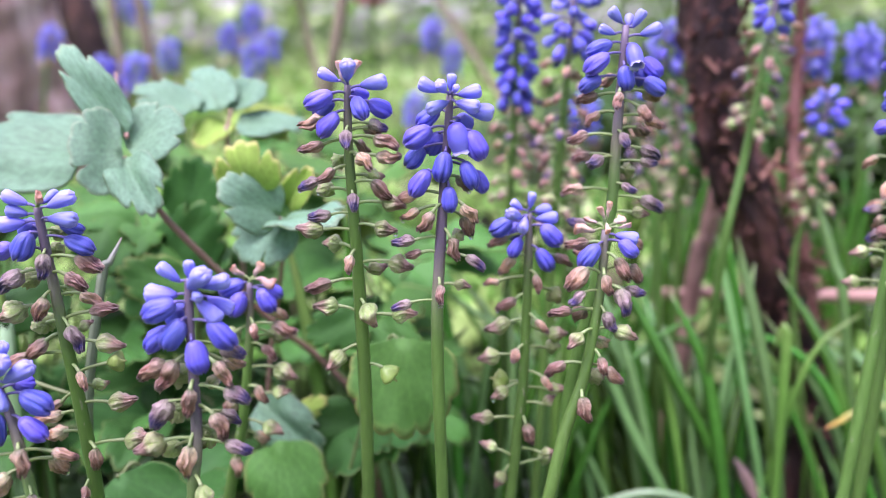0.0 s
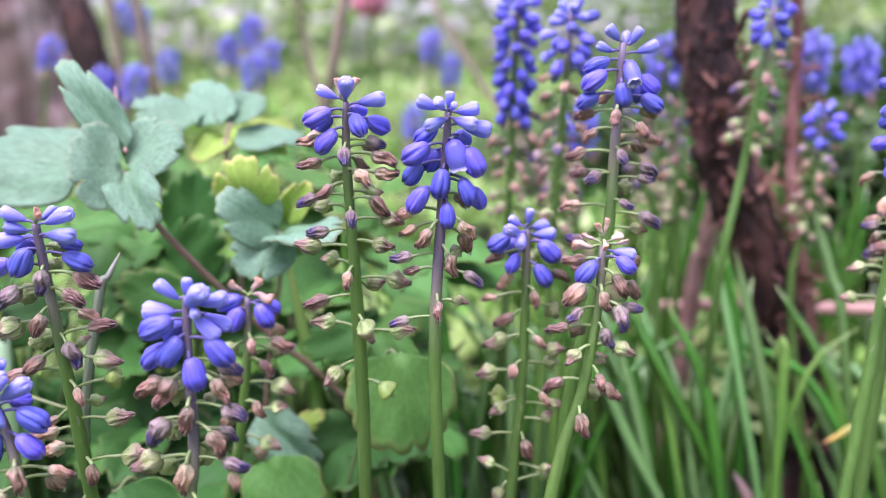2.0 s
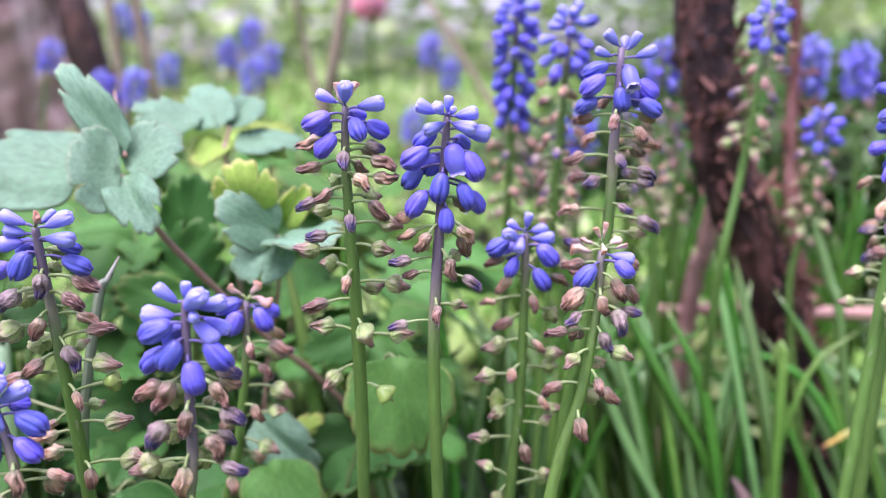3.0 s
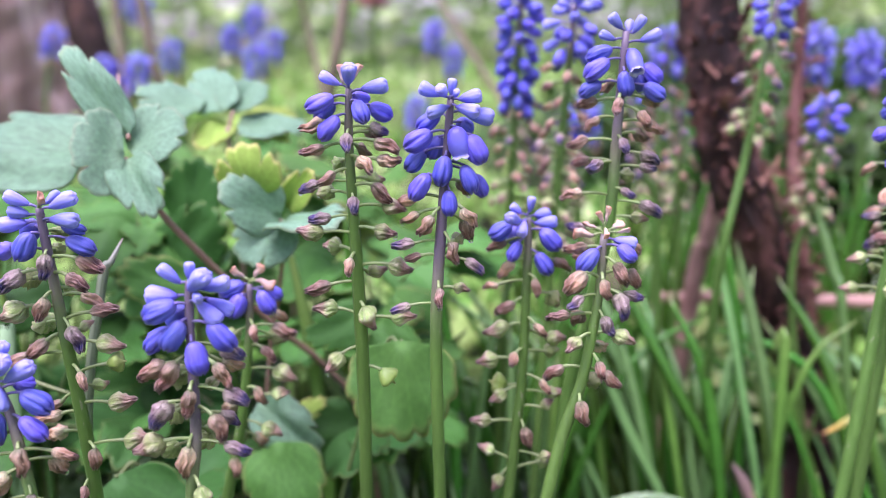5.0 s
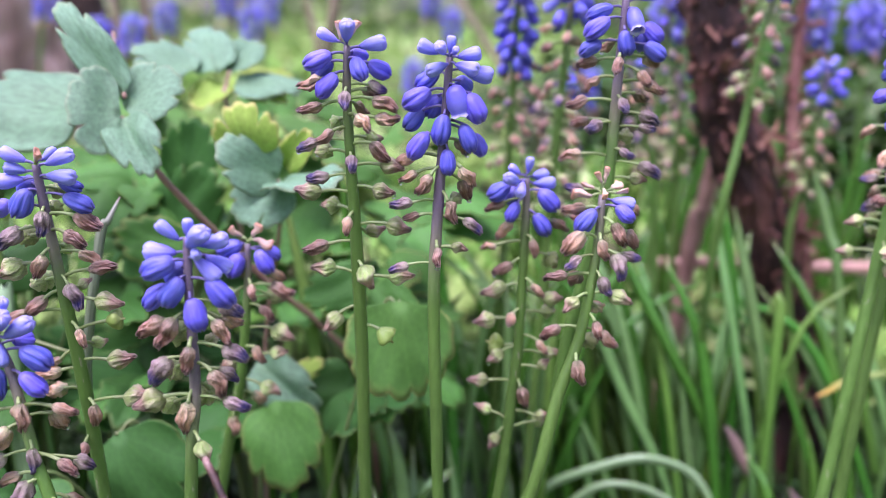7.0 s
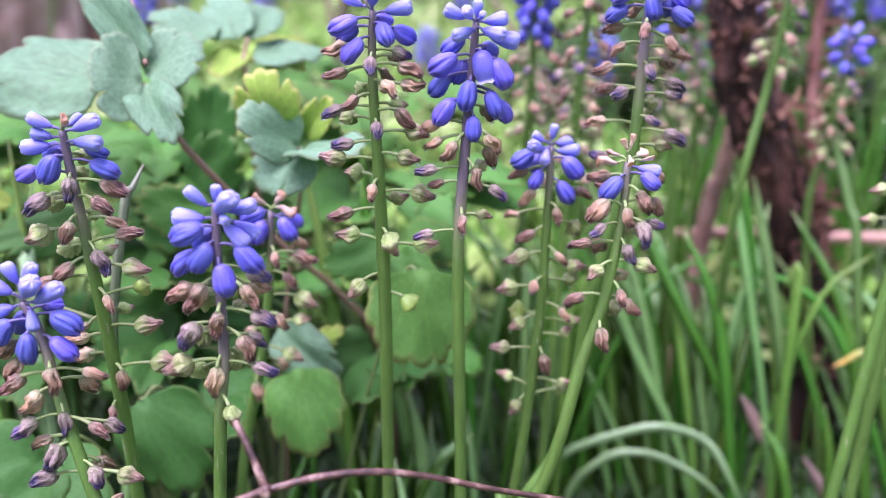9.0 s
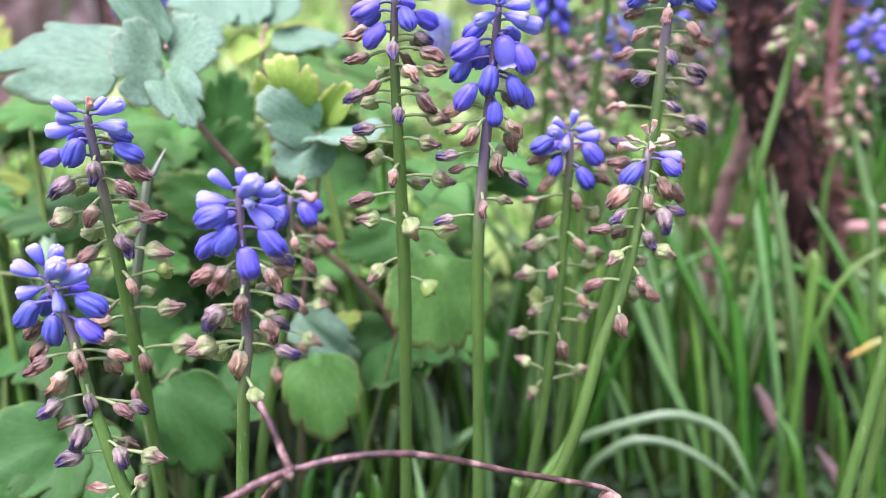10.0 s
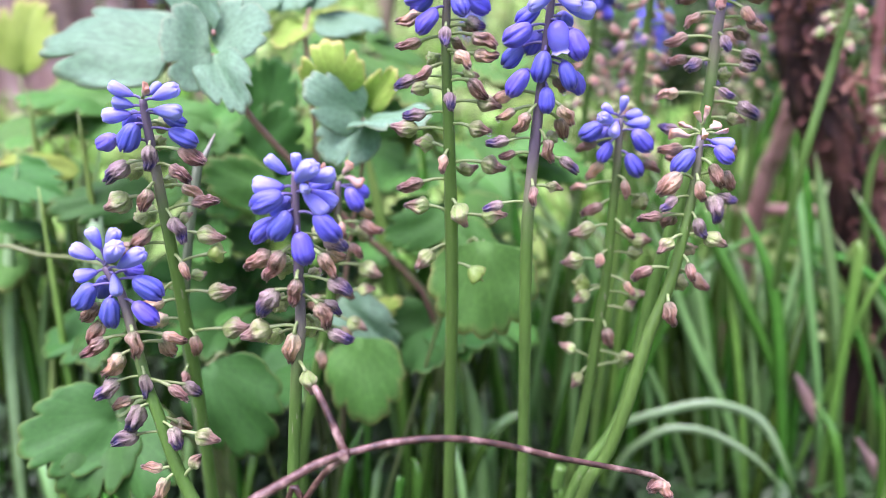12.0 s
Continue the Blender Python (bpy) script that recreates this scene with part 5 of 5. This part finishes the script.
for line, rad, count in ((glide(trunk_main, 60), 0.0165, 300), (glide(trunk_side, 60), 0.0045, 130)):
    for i in range(count):
        p = line[r.randrange(2, 56)]
        a = r.uniform(-3.0, 0.2)
        off = Vector((math.cos(a), math.sin(a), 0)) * rad
        part("bark_flake", flake(p + off, ((0.35 + 0.9 * (i % 2)) * math.cos(a), (0.35 + 0.9 * (i % 2)) * math.sin(a), r.choice((-1, 1, 1))), 0.003 + 0.011 * r.random() ** 4, r.uniform(0.2, 0.9), r.uniform(0, 6)), shrub)
for i in range(22):
    p = glide(trunk_main, 60)[r.randrange(14, 46)]
    a = r.uniform(-1.0, 0.4)
    off = Vector((math.cos(a), math.sin(a), 0)) * 0.0155
    part("bark_strip", flake(p + off, (0.5 * math.cos(a), 0.3 * math.sin(a), r.choice((-1, -1, 1))), r.uniform(0.012, 0.026), r.uniform(-0.2, 0.6), r.uniform(0, 6), 0.15, 0.10), shrub)
lying_rod = thing("rod", rod[0], "smooth pinkish-brown bare rod lying level", "stick")
strand("shaft", rod, 4.2, 4.4, ROD, lying_rod, 21, 0.06, 12)
for pts, rad, text in ((stalk_a, 5.5, "thick old brown-green plant stalk"), (stalk_b, 5.0, "grey-brown old plant stalk"), (stalk_c, 5.0, "pale brown upright plant stalk"), (stalk_d, 3.2, "thin brown leaning stalk"), (stalk_e, 3.5, "thin brown slanting stalk")):
    a, b = Vector(pts[0]), Vector(pts[-1])
    st = thing("dry_stalk", (b.x, b.y, SOIL_Z), text, "stalk", "old stalks")
    strand("shaft", [a + (a - b) * 2.0, a, b, b + (b - a) * ((b.z - SOIL_Z) / (a.z - b.z))], rad * 0.8, rad, STALK, st, 31, 0.12, 10)
left_stalk = thing("dry_stalk", stalk_left[0], "thin olive-green stalk lying among the leaves", "stalk", "old stalks")
strand("shaft", [(-0.30, 0.31, 0.05)] + stalk_left + [(-0.13, 0.26, 0.085)], 1.15, 0.6, PETIOLE_GREEN, left_stalk, 15, 0.1)

# ---- things further back ----
stump = thing("stump", (-0.78, 1.35, SOIL_Z), "weathered grey-brown tree stump", "stump")
# dark-barked stump added to stand in for the dark hollow here
hollow_filler = thing("stump", (-0.475, 1.12, SOIL_Z), "dark stump added in place of a dark hollow", "stump")
line = glide([(-0.515, 1.13, 0.30), (-0.495, 1.12, 0.24), (-0.475, 1.12, 0.12), (-0.475, 1.12, SOIL_Z - 0.03)], 40)
part("trunk", mesh_of(tube(line, lambda t: 0.020 + 0.016 * t ** 2, 30, 0.1, None, 9, True, 0.4), BARK, "trunk"), hollow_filler)
line = glide([(-0.78, 1.35, 0.75), (-0.79, 1.35, 0.4), (-0.78, 1.35, 0.15), (-0.78, 1.35, SOIL_Z - 0.03)], 40)
part("trunk", mesh_of(tube(line, lambda t: 0.15 + 0.06 * t ** 3, 48, 0.15, None, 5, True, 0.3), STUMP, "trunk"), stump)
tulip = thing("tulip", (-0.12, 1.5, SOIL_Z), "pink tulip flower on a green stem", "flower")
strand("stem", [(-0.13, 1.5, 0.27), (-0.125, 1.5, 0.15), (-0.12, 1.5, SOIL_Z - 0.01)], 3.5, 4.5, STEM, tulip, 12)
petal = mesh_of(lathe([(0, 0.1), (0.15, 0.3), (0.45, 0.42), (0.75, 0.34), (1.0, 0.05)], 12, 3, 0.1, 0.1, 3, 0.35), PINK, "petal")
for k in range(6):
    a = k * 1.047
    part("petal", petal, tulip, along((-0.13 + 0.008 * math.cos(a), 1.5 + 0.008 * math.sin(a), 0.268), (0.3 * math.cos(a), 0.3 * math.sin(a), 1), 0.05, 0.9, a + 1.57))


def leaf_drift(name, mat, count, place, size, seed, label):
    """Very many small pointed leaves as one object."""
    rr = np.random.RandomState(seed)
    p = place(rr, count)
    az, tilt, roll = rr.uniform(0, 6.283, count), rr.uniform(-0.5, 0.9, count), rr.uniform(-0.8, 0.8, count)
    d = np.stack([np.cos(az) * np.cos(tilt), np.sin(az) * np.cos(tilt), np.sin(tilt)], 1)
    s = np.stack([-np.sin(az), np.cos(az), np.zeros(count)], 1)
    u = np.cross(s, d)
    s, u = s * np.cos(roll)[:, None] + u * np.sin(roll)[:, None], u * np.cos(roll)[:, None] - s * np.sin(roll)[:, None]
    k = (rr.uniform(size[0], size[1], count))[:, None]
    shape = [(0, 0, 0), (0.35, 0.3, 0.08), (0.7, 0.26, 0.06), (1, 0, -0.1), (0.7, -0.26, 0.06), (0.35, -0.3, 0.08), (0.5, 0, -0.03)]
    v = np.stack([p + k * (a * d + b * s + c * u) for a, b, c in shape], 1).reshape(-1, 3)
    tri = np.array([(0, 1, 6), (1, 2, 6), (2, 3, 6), (3, 4, 6), (4, 5, 6), (5, 0, 6)])
    f = (np.arange(count)[:, None, None] * 7 + tri[None]).reshape(-1, 3)
    me = bpy.data.meshes.new(name)
    me.from_pydata(v.tolist(), [], f.tolist())
    me.materials.append(mat)
    return tagged(part(name, me), label, "plants", "", "stuff")


def low_bed(rr, n):
    d, a = 0.12 + 4.6 * rr.random_sample(n) ** 0.95, rr.uniform(0, 6.2832, n)
    x, y = d * np.cos(a), 0.30 + d * np.sin(a)
    lump = 0.5 + 0.5 * np.sin(x * 9 + 2 * np.sin(y * 5)) * np.cos(y * 7 + x * 3)
    far = np.clip(np.hypot(x, y - 0.1), 0.45, 1.6)
    z = rr.random_sample(n) ** 0.7 * (0.03 + 0.09 * lump) * far
    near = np.hypot(x / 1.2, y - 0.24) < 0.36
    y = np.where(near, y + np.where(y > 0.2, 0.55, -0.6), y)
    return np.stack([x, y, SOIL_Z + np.where(near, 0.5 * z, z * 1.3 + 0.02)], 1)


# full ring; the part behind the eye is unseen, added to cut low light
def shrubs(rr, n):
    a = rr.uniform(0, 6.2832, n)
    d = 4.6 + rr.normal(0, 0.4, n) + 0.3 * np.sin(a * 7)
    return np.stack([d * np.cos(a), 0.3 + d * np.sin(a), SOIL_Z + rr.random_sample(n) * (1.4 + 0.3 * np.sin(a * 5) + 0.2 * np.sin(a * 17))], 1)


leaf_drift("ground_cover", COVER, 80000, low_bed, (0.018, 0.045), 3, "low fresh green ground cover of small leaves")
leaf_drift("shrub_border", HEDGE, 45000, shrubs, (0.07, 0.14), 4, "pale green shrubs closing the garden bed")


# weeds added to hide the soil and darken the gaps above it
def floor_green(rr, n):
    x, y = rr.uniform(-0.45, 0.45, n), rr.uniform(0.20, 0.75, n)
    return np.stack([x, y, SOIL_Z + 0.001 + 0.022 * rr.random_sample(n) ** 1.5], 1)


leaf_drift("low_weeds", WEED_SHADED, 16000, floor_green, (0.008, 0.019), 6, "small weeds added over the soil, shade put into their dark green")


# dark plants added to stand in for the shaded ground on the right
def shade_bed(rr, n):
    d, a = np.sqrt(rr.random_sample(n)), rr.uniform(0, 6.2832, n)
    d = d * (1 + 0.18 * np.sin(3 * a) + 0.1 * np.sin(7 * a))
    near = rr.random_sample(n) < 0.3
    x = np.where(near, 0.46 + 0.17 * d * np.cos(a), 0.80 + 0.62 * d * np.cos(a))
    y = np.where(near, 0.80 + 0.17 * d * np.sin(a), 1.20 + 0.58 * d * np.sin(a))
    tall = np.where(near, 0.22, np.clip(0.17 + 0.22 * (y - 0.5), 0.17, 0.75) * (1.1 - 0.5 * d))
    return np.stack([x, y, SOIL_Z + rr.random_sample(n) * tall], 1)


leaf_drift("shade_plants", SHADE_LEAF, 24000, shade_bed, (0.02, 0.045), 8, "dense green plants behind the shrub stem, shade put into their dark leaves")
